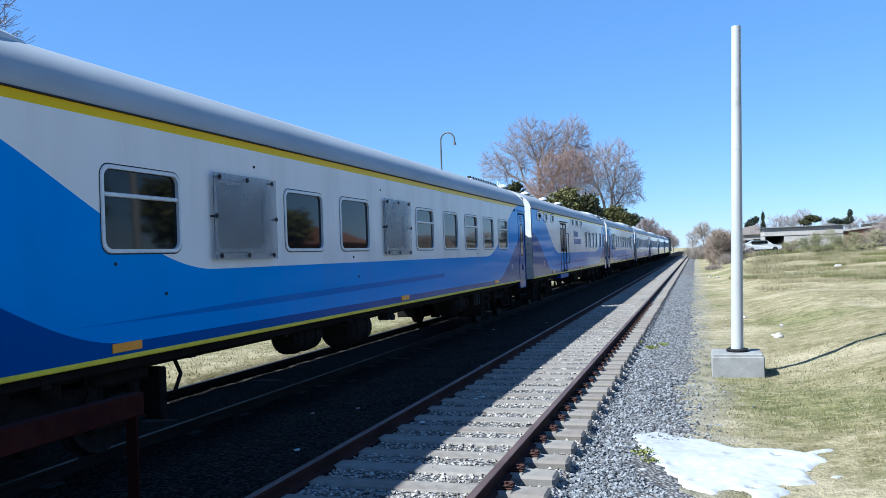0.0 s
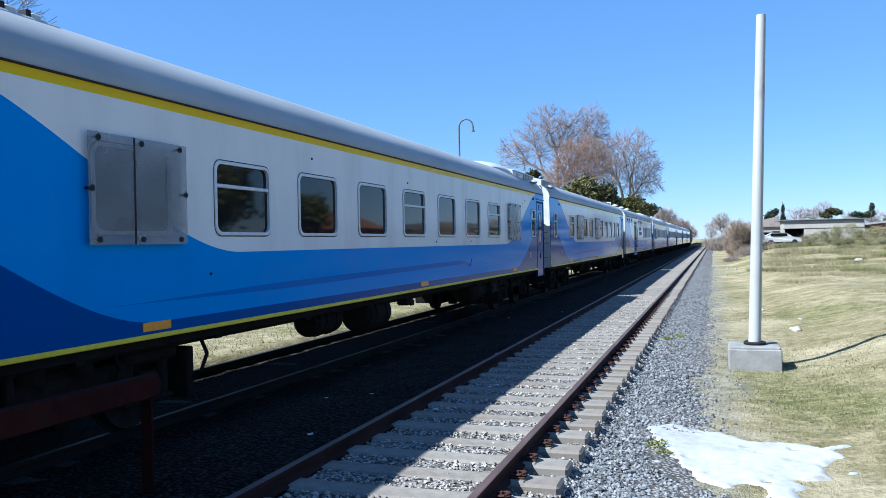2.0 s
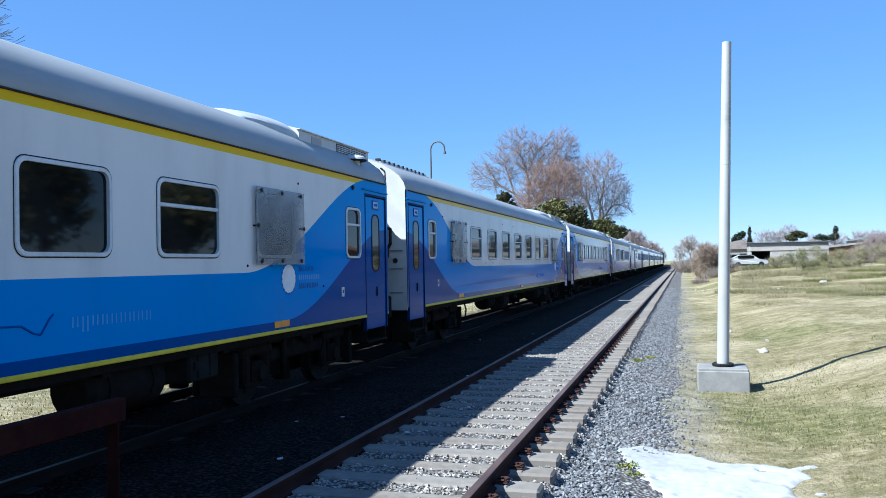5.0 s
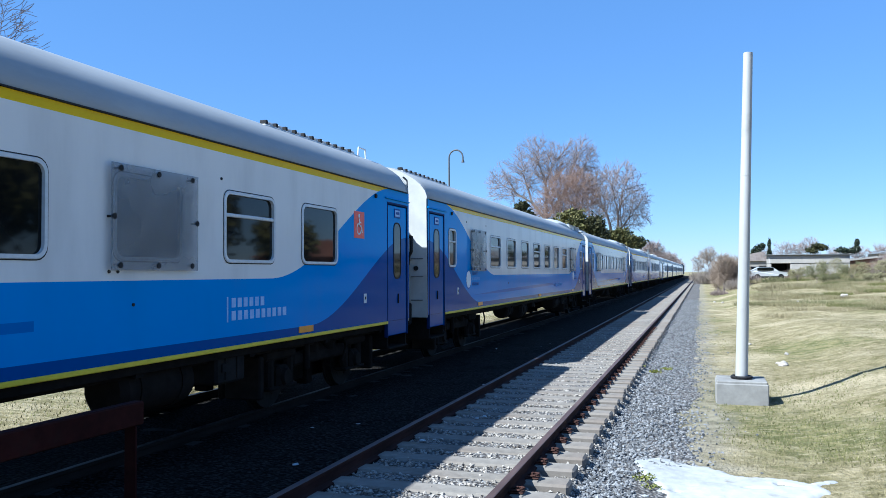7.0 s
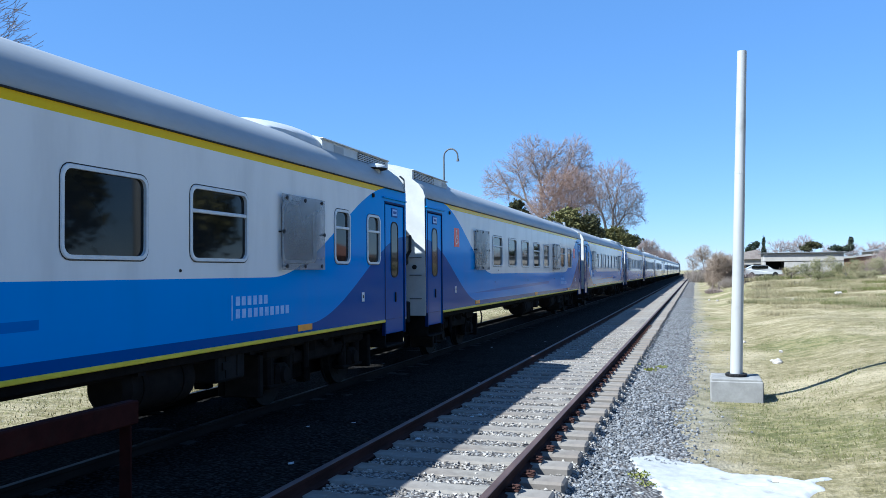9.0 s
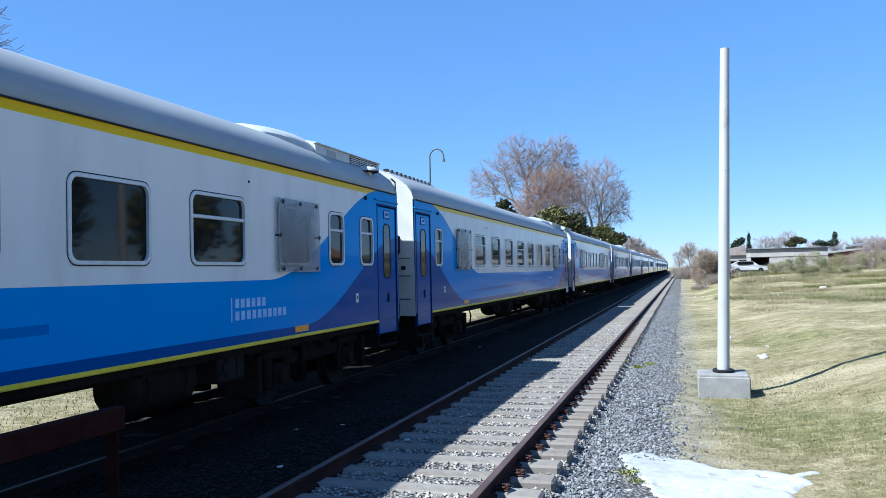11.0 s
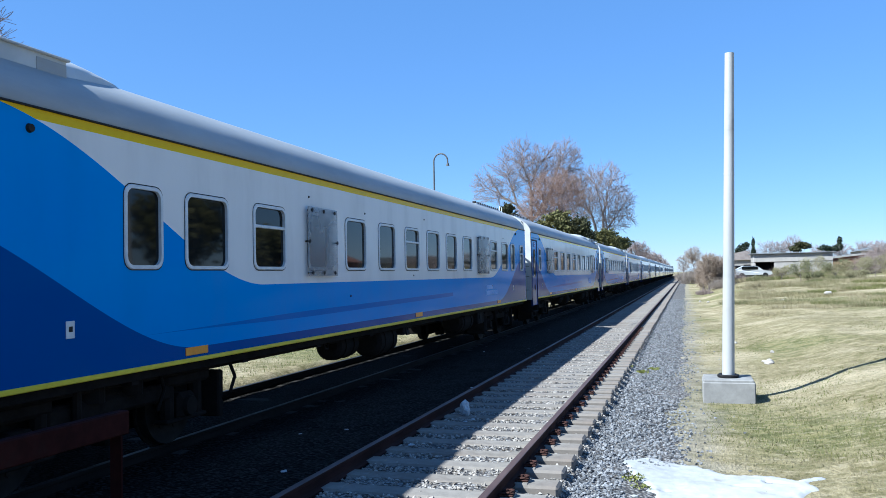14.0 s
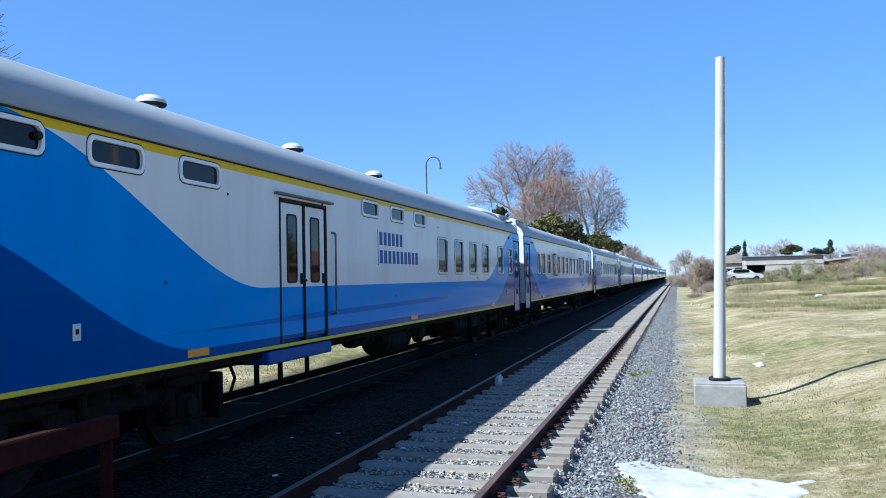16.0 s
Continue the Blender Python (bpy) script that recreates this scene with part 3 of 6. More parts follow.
def add_window(coach, kind, w0, w1, z0=2.05, z1=2.93):
    """A framed window; kind 'p' plain, 's' split by a transom."""
    w, h = round(w1 - w0, 2), round(z1 - z0, 2)
    slit = h < 0.5
    fr = part("window", cached(("ring", w, h), lambda: ring_mesh("window", w, h, min(0.12, h * 0.3), 0.052 if slit else 0.046, X_SIDE - 0.004, X_SIDE + 0.016, WHITE if slit else FRAME, 0.007)), None, coach)
    fr.location = (0, (w0 + w1) / 2, (z0 + z1) / 2)
    if kind == "s":
        t = h * 0.16
        top_h, low_h = h / 2 - t - 0.02 - 0.035, h / 2 + t - 0.02 - 0.035
        a = part("pane", cached(("pane", w, top_h), lambda: pane_mesh(w - 0.09, top_h, 0.03)), None, fr)
        a.location = (X_SIDE - 0.026, 0, h / 2 - 0.035 - top_h / 2)
        c = part("pane", cached(("pane", w, low_h), lambda: pane_mesh(w - 0.09, low_h, 0.03)), None, fr)
        c.location = (X_SIDE - 0.018, 0, -h / 2 + 0.035 + low_h / 2)
        part("transom", cached(("transom", w, h), lambda: Build().box(X_SIDE - 0.03, X_SIDE + 0.012, -w / 2 + 0.05, w / 2 - 0.05, t - 0.022, t + 0.022, 0.008).mesh("transom", [FRAME])), None, fr)
    else:
        a = part("pane", cached(("pane", w, h), lambda: pane_mesh(w - 0.08, h - 0.08, 0.07)), None, fr)
        a.location = (X_SIDE - 0.020, 0, 0)
    return fr


def plate_mesh(w, h, split):
    b = Build()
    x0, x1 = X_SIDE + 0.062, X_SIDE + 0.074
    b.box(x0, x1, -w / 2, w / 2, -h / 2, h / 2, 0.004, 0)
    for z in (-h / 2 + 0.05, h / 2 - 0.05):
        for a in (-w / 2 + 0.12, 0.0, w / 2 - 0.12):
            b.tube((X_SIDE - 0.01, a, z), (x1 + 0.012, a, z), 0.013, n=6, mi=1)
            b.tube((x1 + 0.004, a, z), (x1 + 0.014, a, z), 0.030, n=8, mi=1)
    for a in (-w / 2 + 0.03, w / 2 - 0.03):
        b.tube((X_SIDE - 0.01, a, 0.0), (x1 + 0.012, a, 0.0), 0.013, n=6, mi=1)
        b.tube((x1 + 0.004, a, 0.0), (x1 + 0.014, a, 0.0), 0.030, n=8, mi=1)
    if split:
        b.box(x1 - 0.004, x1 + 0.006, -w * 0.08, -w * 0.08 + 0.02, -h / 2, h / 2, 0.002, 1)
    return b.mesh("window_guard", [PLATE, GASKET, FRAME])


def add_guard(coach, w0, w1, split=False):
    """A window behind a bolted clear plate."""
    add_window(coach, "p", w0 + 0.10, w1 - 0.16)
    w = round(w1 - w0, 2)
    g = part("window_guard", cached(("guard", w, split), lambda: plate_mesh(w, 1.04, split)), None, coach, "scratched clear plastic guard bolted over a window")
    g.location = (0, (w0 + w1) / 2, 2.48)


def add_door(coach, w0, w1):
    """A recessed end door with its narrow window, plate, handle and step."""
    c, w = (w0 + w1) / 2, w1 - w0
    d = part("door", Build().box(X_SIDE - 0.05, X_SIDE - 0.012, w0 + 0.03, w1 - 0.03, 0.78, 3.17, 0.010), PAINT, coach)
    b = Build()
    for a in (w0 - 0.002, w1 - 0.028):
        b.box(X_SIDE - 0.06, X_SIDE + 0.008, a, a + 0.030, 0.76, 3.22, 0.006)
    b.box(X_SIDE - 0.06, X_SIDE + 0.008, w0, w1, 3.18, 3.22, 0.006)
    part("door_seal", b, NAVYSEAL, coach)
    part("drip_rail", Build().box(X_SIDE - 0.01, X_SIDE + 0.03, w0 - 0.10, min(w1 + 0.12, W1 - 0.02), 3.27, 3.30, 0.008), PAINT, coach)
    g = part("door_window", cached("door_ring", lambda: ring_mesh("door_window", 0.40, 1.06, 0.14, 0.03, X_SIDE - 0.02, X_SIDE - 0.002, GASKET)), None, d)
    g.location = (0, c, 2.34)
    p = part("pane", cached("door_pane", lambda: pane_mesh(0.36, 1.02, 0.12)), None, d)
    p.location = (X_SIDE - 0.009, c, 2.34)
    part("number_plate", Build().box(X_SIDE - 0.012, X_SIDE + 0.0, c - 0.15, c + 0.15, 2.95, 3.12, 0.004, 1).box(X_SIDE - 0.006, X_SIDE + 0.004, c - 0.12, c + 0.12, 2.975, 3.095, 0.003, 0)
         .box(X_SIDE, X_SIDE + 0.007, c - 0.085, c + 0.085, 3.012, 3.06, 0.0, 1), [FADED, NAVY], d, "small plate with dark bars")
    part("handle", Build().box(X_SIDE - 0.02, X_SIDE + 0.012, c + 0.02, c + 0.05, 1.36, 1.54, 0.006), GASKET, d)
    b = Build()
    b.box(0.95, X_SIDE + 0.02, w0 + 0.05, w1 - 0.05, 0.54, 0.57, 0.006)
    b.box(1.05, X_SIDE - 0.02, w0 + 0.05, w0 + 0.08, 0.54, 0.95, 0.0)
    b.box(1.05, X_SIDE - 0.02, w1 - 0.08, w1 - 0.05, 0.54, 0.95, 0.0)
    part("step", b, UNDER, coach)


def wheelset_mesh():
    b = Build()
    for s in (-1, 1):
        x = s * GAUGE / 2
        b.tube((x, 0, 0), (x + s * 0.11, 0, 0), 0.455, 0.448, 28)
        b.tube((x - s * 0.03, 0, 0), (x, 0, 0), 0.485, 0.485, 28)
        b.tube((x + s * 0.11, 0, 0), (x + s * 0.16, 0, 0), 0.14, 0.12, 12)
        for k in range(6):
            a = k * math.pi / 3
            b.tube((x + s * 0.11, 0.26 * math.cos(a), 0.26 * math.sin(a)), (x + s * 0.122, 0.26 * math.cos(a), 0.26 * math.sin(a)), 0.05, n=8)
    b.tube((-GAUGE / 2, 0, 0), (GAUGE / 2, 0, 0), 0.085, n=10)
    return b.mesh("wheelset", [WHEELSTEEL], 35)


def bogie_mesh():
    """Side frames, axle boxes, springs, dampers and a bolster."""
    b = Build()
    for s in (-1, 1):
        x0, x1 = s * 1.03, s * 1.20
        x0, x1 = min(x0, x1), max(x0, x1)
        b.box(x0, x1, -0.95, 0.95, 0.56, 0.76, 0.04)
        b.box(x0, x1, -1.75, -0.85, 0.70, 0.86, 0.04)
        b.box(x0, x1, 0.85, 1.75, 0.70, 0.86, 0.04)
        for a in (-1.25, 1.25):
            b.box(x0 - 0.02, x1 + 0.02, a - 0.17, a + 0.17, 0.30, 0.62, 0.05)
            b.tube((s * 1.21, a, 0.46), (s * 1.27, a, 0.46), 0.13, 0.11, 14)
            for q in (-0.28, 0.28):
                b.tube((s * 1.11, a + q, 0.34), (s * 1.11, a + q, 0.72), 0.085, n=10)
            b.box(s * 1.11 - 0.1, s * 1.11 + 0.1, a - 0.40, a + 0.40, 0.29, 0.34, 0.015)
        b.tube((s * 1.12, -0.30, 0.72), (s * 1.12, -0.30, 1.02), 0.15, n=12)
        b.tube((s * 1.12, 0.30, 0.72), (s * 1.12, 0.30, 1.02), 0.15, n=12)
        b.tube((s * 1.24, -0.62, 0.50), (s * 1.24, -0.62, 0.98), 0.05, n=8)
        b.path([(s * 1.26, 0.62, 0.98), (s * 1.28, 0.70, 0.72), (s * 1.26, 0.60, 0.50)], 0.02, 6)
        b.box(min(s * 0.7, s * 1.24), max(s * 0.7, s * 1.24), -1.98, -1.86, 0.22, 0.80, 0.02)
        b.box(min(s * 0.7, s * 1.24), max(s * 0.7, s * 1.24), 1.86, 1.98, 0.22, 0.80, 0.02)
    b.box(-1.15, 1.15, -0.35, 0.35, 0.62, 0.82, 0.04)
    for x in (-0.55, 0.55):
        b.box(x - 0.05, x + 0.05, -1.85, 1.85, 0.20, 0.86, 0.02)
        b.box(x - 0.12, x + 0.12, -0.7, -0.5, 0.10, 0.5, 0.02)
        b.box(x - 0.12, x + 0.12, 0.5, 0.7, 0.10, 0.5, 0.02)
    b.box(-0.95, 0.95, -1.85, -1.72, 0.62, 0.76, 0.02)
    b.box(-0.95, 0.95, 1.72, 1.85, 0.62, 0.76, 0.02)
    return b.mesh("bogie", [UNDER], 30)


def end_wall_mesh(sign):
    """The coach end: grey wall, gangway bellows, ladder rungs, hoses and coupler."""
    b = Build()
    y = W0 if sign < 0 else W1
    prof = [(X_SIDE - 0.01, 1.0)] + [(x * 0.985, 3.46 + (z - 3.46) * 0.97) for x, z in ROOF_PROFILE] + [(-x * 0.985, 3.46 + (z - 3.46) * 0.97) for x, z in reversed(ROOF_PROFILE[:-1])] + [(-X_SIDE + 0.01, 1.0)]
    b.extrude(prof, min(y, y + sign * 0.02), max(y, y + sign * 0.02))
    return b.mesh("end_wall", [ENDWALL])


def gangway_mesh(sign):
    b = Build()
    y = W0 if sign < 0 else W1
    for k in range(6):
        o = y + sign * (0.05 + 0.085 * k)
        g = 0.0 if k % 2 else 0.05
        b.box(-0.62 - g, 0.62 + g, min(o, o + sign * 0.06), max(o, o + sign * 0.06), 1.05 - g, 3.25 + g, 0.03)
    for x in (0.78, 1.02):
        pts = [(x, y + sign * 0.05, 2.62)] + [(x + 0.03 * math.sin(i), y + sign * (0.10 + 0.42 * math.sin(math.pi * i / 8 / 2)), 2.60 - 0.14 * i) for i in range(1, 9)]
        b.path(pts, 0.035, 7)
    b.box(0.70, 1.06, min(y, y + sign * 0.22), max(y, y + sign * 0.22), 2.46, 2.86, 0.04)
    b.box(0.80, 1.12, min(y, y + sign * 0.34), max(y, y + sign * 0.34), 2.06, 2.30, 0.04)
    b.tube((0.95, y + sign * 0.30, 2.06), (0.98, y + sign * 0.34, 1.60), 0.05, 0.04, 8)
    b.path([(1.02, y + sign * 0.05, 2.72), (1.22, y + sign * 0.22, 2.66), (1.26, y + sign * 0.34, 2.36), (1.12, y + sign * 0.34, 2.12)], 0.035, 7)
    b.box(0.75, 1.15, min(y, y + sign * 0.12), max(y, y + sign * 0.12), 0.85, 1.30, 0.03)
    b.tube((1.25, y, 2.02), (1.25, y + sign * 0.05, 2.02), 0.05, n=10)
    b.box(-0.16, 0.16, min(y, y + sign * 0.56), max(y, y + sign * 0.56), 0.72, 1.0, 0.04)
    return b.mesh("gangway", [GASKET], 30)


def rung_mesh(sign, z):
    b = Build()
    y = W0 if sign < 0 else W1
    if z:
        b.path([(1.16, y, z), (1.16, y + sign * 0.07, z), (1.40, y + sign * 0.07, z), (1.40, y, z)], 0.012, 5)
        return b.mesh("rung", [GREYBOX])
    b.path([(1.38, y, 3.80), (1.42, y + sign * 0.12, 3.74), (1.44, y + sign * 0.12, 3.40), (1.36, y, 3.22)], 0.018, 6)
    return b.mesh("hand_loop", [GREYBOX])


def air_unit_mesh(front, low):
    """Roof cooling unit: a vented case and a smooth tapered fairing. Built for the rear end; mirrored for the front."""
    b = Build()

    def yy(v):
        return PITCH - v if front else v

    def bx(x0, x1, a, c, z0, z1, bev=0.02, mi=0):
        a, c = yy(a), yy(c)
        b.box(x0, x1, min(a, c), max(a, c), z0, z1, bev, mi)

    a0, a1, h, e = (0.62, 2.4, 4.07, 1.2) if low else ((0.76, 3.68, 4.10, 1.2) if front else (0.58, 3.06, 4.10, 1.2))
    top = [(e, 3.66), (e, h - 0.03), (e - 0.04, h), (e - 0.36, h + 0.09), (e - 0.8, h + 0.17), (0.0, h + 0.20)]
    top = top + [(-x, z) for x, z in reversed(top[:-1])]
    y0, y1 = yy(a0), yy(a1)
    b.extrude(top, min(y0, y1), max(y0, y1))
    bx(e - 0.03, e + 0.035, a0, a1 + 0.03, h - 0.035, h - 0.01, 0.008)
    g = h - 0.20
    run = 0.85 if low else 1.36
    bx(e - 0.005, e + 0.006, a0 + 0.12, a0 + 0.12 + run, g, h - 0.05, 0.0, 1)
    for k in range(int(run / 0.12)):
        bx(e + 0.002, e + 0.013, a0 + 0.15 + 0.12 * k, a0 + 0.165 + 0.12 * k, g + 0.01, h - 0.06, 0.0, 0)
    for k in range(4):
        bx(e + 0.002, e + 0.018, a0 + 0.12, a0 + 0.12 + run, g + 0.018 + 0.032 * k, g + 0.032 + 0.032 * k, 0.0, 0)
    plate = a0 + (1.08 if low else 2.1)
    bx(e - 0.005, e + 0.008, plate, plate + 0.38, g - 0.02, h - 0.07, 0.004, 2)
    # the smooth fairing behind it
    n, rows = 16, []
    for j in range(9):
        t = j / 8
        k = (1 - t * t) ** 0.5 if j < 8 else 0.0
        half = e - 0.02 - 0.30 * t
        row = []
        for i in range(n + 1):
            x = half * math.cos(math.pi * i / n)
            q = abs(x)
            base = roof_z(q)
            row.append((x, yy(a1 + 1.25 * t), base - 0.02 + (h - 3.93) * k * math.sin(math.pi * i / n) ** 0.35))
        rows.append(row)
    vs = [p for r in rows for p in r]
    b.add(vs, [(j * (n + 1) + i, j * (n + 1) + i + 1, (j + 1) * (n + 1) + i + 1, (j + 1) * (n + 1) + i) for j in range(8) for i in range(n)])
    return b.mesh("roof_air_unit", [UNIT, GASKET, ROOF], 35)


def dome_mesh():
    b = Build()
    b.tube((0, 0, 0), (0, 0, 0.10), 0.14, 0.13, 14)
    b.tube((0, 0, 0.10), (0, 0, 0.13), 0.27, 0.29, 18, True, 1)
    for k in range(4):
        a0, a1 = k * 0.375, (k + 1) * 0.375
        b.tube((0, 0, 0.13 + 0.13 * math.sin(a0)), (0, 0, 0.13 + 0.13 * math.sin(a1)), 0.29 * math.cos(a0), 0.29 * math.cos(a1), 18, k == 3)
    return b.mesh("roof_vent", [UNIT, GASKET], 40)


def rib_strip_mesh(front):
    """A strip of small pads on dark brackets along the roof's shoulder."""
    b = Build()
    off = 1.75 if front else 0.95
    for k in range(11):
        a = off + 0.30 * k
        a = PITCH - a if front else a
        b.box(0.72, 0.86, a - 0.07, a + 0.05, 4.09, 4.165, 0.02, 0)
        b.box(0.735, 0.845, a - 0.13, a - 0.07, 4.05, 4.185, 0.008, 1)
    a0, a1 = (PITCH - off - 3.25, PITCH - off + 0.2) if front else (0.75, 4.2)
    b.box(0.68, 0.90, a0, a1, 4.04, 4.105, 0.02, 0)
    return b.mesh("roof_step_strip", [UNIT, GASKET])


def roof_loop_mesh():
    """A bent wire hand loop on the roof's shoulder."""
    a, c = PITCH - 1.42, PITCH - 1.05
    z = roof_z(0.8)
    pts = [(0.8, a, z - 0.02), (0.8, a + 0.03, z + 0.17), (0.8, c - 0.03, z + 0.17), (0.8, c, z - 0.02)]
    return Build().path(pts, 0.016, 6).mesh("roof_loop", [WHITE])


# what hangs under the floor: (tank, drum, then name, from, to, bottom of each case)
GEAR = {
    "a": ((8.85, 9.60), (10.65, 11.50), ("brake_rack", 12.3, 12.6, 0.74), ("equipment_case", 18.45, 19.1, 0.58)),
    "b": ((9.35, 10.10), (11.10, 11.95), ("brake_rack", 12.3, 12.6, 0.74), ("equipment_case", 18.45, 19.1, 0.58)),
    "d": ((9.10, 9.90), (10.80, 11.60), ("brake_rack", 12.3, 12.6, 0.74), ("equipment_case", 18.45, 19.1, 0.58)),
    "c": ((10.35, 11.28), (11.7, 13.1), ("brake_rack", 13.75, 14.0, 0.60), ("equipment_case", 18.45, 19.1, 0.58)),
}


def gear_mesh(name, a, c, z0):
    z1 = 0.98
    b = Build()
    b.box(1.12 if name == "brake_rack" else 0.88, 1.36, a, c, z0, z1, 0.03)
    for k in (0.3, 0.7):
        y = a + (c - a) * k
        b.box(1.35, 1.375, y - 0.02, y + 0.02, z0 + 0.05, z1 - 0.05, 0.004)
    b.box(1.355, 1.38, a + 0.1, a + 0.28, z1 - 0.25, z1 - 0.15, 0.004)
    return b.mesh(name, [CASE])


def tank_mesh(y0, y1, r, z):
    b = Build()
    b.tube((1.04, y0, z), (1.04, y1, z), r, n=20)
    b.tube((1.04, y0 - 0.07, z), (1.04, y0, z), r * 0.75, r, 20)
    b.tube((1.04, y1, z), (1.04, y1 + 0.07, z), r, r * 0.75, 20)
    for y in (y0 + 0.2, y1 - 0.2):
        b.tube((1.04, y - 0.03, z), (1.04, y + 0.03, z), r + 0.015, n=20)
        b.box(0.8, 1.28, y - 0.03, y + 0.03, z, 1.0)
    return b.mesh("air_tank", [UNDER], 35)


def sole_mesh():
    """Under-frame: sole bars, pipes and cross members."""
    b = Build()
    b.box(1.28, 1.42, W0 + 0.1, W1 - 0.1, 0.90, 1.03, 0.01)
    b.box(-1.42, -1.28, W0 + 0.1, W1 - 0.1, 0.90, 1.03, 0.01)
    b.box(-0.2, 0.2, W0, W1, 0.82, 1.02, 0.02)
    for k in range(11):
        y = 1.6 + k * 2.2
        b.box(-1.4, 1.4, y - 0.06, y + 0.06, 0.86, 1.02)
    b.tube((1.22, 1.0, 0.86), (1.22, W1 - 0.5, 0.86), 0.025, n=6)
    b.path([(1.30, 5.75, 0.92), (1.33, 5.85, 0.70), (1.33, 5.72, 0.50), (1.2, 5.70, 0.42)], 0.022, 6)
    b.path([(1.28, 8.6, 0.92), (1.30, 8.62, 0.80), (1.30, 8.74, 0.78), (1.28, 8.78, 0.92)], 0.018, 6)
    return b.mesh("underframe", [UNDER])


def print_bars(coach, w0, w1, z0, z1, mat, label):
    """Two lines of lettering as plain bars, and the upright rule beside them."""
    b = Build()
    h = z1 - z0
    x0, x1 = X_SIDE + 0.0005, X_SIDE + 0.004
    b.box(x0, x1, w0, w0 + 0.025, z0 - 0.06 * h, z1 + 0.06 * h)

    def run(a, c, lo, hi, n):
        s = (c - a) / n
        for k in range(n):
            b.box(x0, x1, a + s * k, a + s * (k + 0.66), lo, hi)
    run(w0 + 0.10, w0 + 0.10 + (w1 - w0 - 0.1) * 0.58, z0 + 0.58 * h, z1, 6)
    run(w0 + 0.10, w1, z0, z0 + 0.42 * h, 10)
    part("side_print", b, mat, coach, label)


def ghost_print(coach):
    """Faint remains of removed lettering, as bars, and a dark bent stroke before it."""
    b = Build()
    x0, x1 = X_SIDE + 0.0005, X_SIDE + 0.003
    for k in range(9):
        a = 16.40 + 0.135 * k
        for u in (0.0, 0.062):
            b.box(x0, x1, a + u, a + u + 0.022, 1.40 - (0.05 if k == 1 else 0.0), 1.50)
    tagged(part("faint_print", b, GHOST, coach), "faint bars where lettering was removed", kind="stuff")
    s = Build()
    s.path([(x0, 15.55, 1.47), (x0, 15.80, 1.46), (x0, 15.93, 1.39), (x0, 16.02, 1.37), (x0, 16.12, 1.50), (x0, 16.17, 1.54)], 0.011, 5)
    part("dark_stroke", s, NAVY, coach, "thin dark blue bent stroke")


def lettering(words, size):
    """A flat mesh of raised letters that read along the side."""
    cu = bpy.data.curves.new("lettering", "FONT")
    cu.body, cu.size, cu.extrude, cu.resolution_u = words, size, 0.0012, 3
    ob = bpy.data.objects.new("lettering", cu)
    me = bpy.data.meshes.new_from_object(ob)
    bpy.data.objects.remove(ob)
    bpy.data.curves.remove(cu)
    me.transform(Matrix(((0, 0, 1, 0), (1, 0, 0, 0), (0, 1, 0, 0), (0, 0, 0, 1))))
    me.materials.clear()
    me.materials.append(NAVY)
    return me


def roundel(coach, w, z):
    """A pale disc with two dark words and a faint line between them."""
    b = Build()
    x = X_SIDE + 0.003
    w -= 0.05
    b.tube((X_SIDE, w, z), (x, w, z), 0.205, n=28, mi=0)
    for k in range(16):
        a = 2 * math.pi * k / 16
        b.box(X_SIDE, x, w + 0.215 * math.cos(a) - 0.016, w + 0.215 * math.cos(a) + 0.016, z + 0.215 * math.sin(a) - 0.016, z + 0.215 * math.sin(a) + 0.016, 0, 1)
    for k in range(11):
        b.box(X_SIDE, x, w + 0.31 + 0.066 * k, w + 0.345 + 0.066 * k, z - 0.022, z + 0.045, 0, 2)
    disc = part("roundel", b, [WHITE, NAVY, GHOST], coach, "pale round mark with a faint line of print")
    for words, up in (("200 A\u00d1OS", 0.10), ("ARGENTINO", -0.155)):
        t = part("lettering", cached(("words", words), lambda: lettering(words, 0.115)), None, disc, "small dark blue lettering")
        t.location = (X_SIDE + 0.002, w + 0.30, z + up)


def access_sign(coach, w, z):
    """A red square sign with a plain white mark."""
    b = Build()
    b.box(X_SIDE, X_SIDE + 0.004, w - 0.21, w + 0.21, z - 0.222, z + 0.222, 0, 0)
    x0, x1, x2 = X_SIDE + 0.0035, X_SIDE + 0.007, X_SIDE + 0.009
    n = 20
    for k in range(n):
        a0, a1 = radians(100 + 250 * k / n), radians(100 + 250 * (k + 1) / n)
        q = [(r * math.cos(a) - 0.015, r * math.sin(a) - 0.065) for r, a in ((0.072, a0), (0.100, a0), (0.100, a1), (0.072, a1))]
        b.add([(x1, w + u, z + v) for u, v in q], ((0, 1, 2, 3),), 1)
    for limb in (((-0.030, 0.105), (0.010, 0.105), (0.018, -0.035), (-0.022, -0.035)), ((-0.022, -0.035), (-0.022, -0.004), (0.080, -0.004), (0.070, -0.035)),
                 ((0.052, -0.020), (0.080, -0.010), (0.125, -0.125), (0.098, -0.135)), ((0.005, 0.055), (0.005, 0.030), (0.072, 0.030), (0.072, 0.050))):
        b.add([(x2, w + u, z + v) for u, v in limb], ((0, 1, 2, 3),), 1)
    b.tube((x0, w - 0.012, z + 0.148), (x2, w - 0.012, z + 0.148), 0.032, n=14, mi=1)
    part("access_sign", b, [RED, WHITE], coach, "red square sign with a white mark")


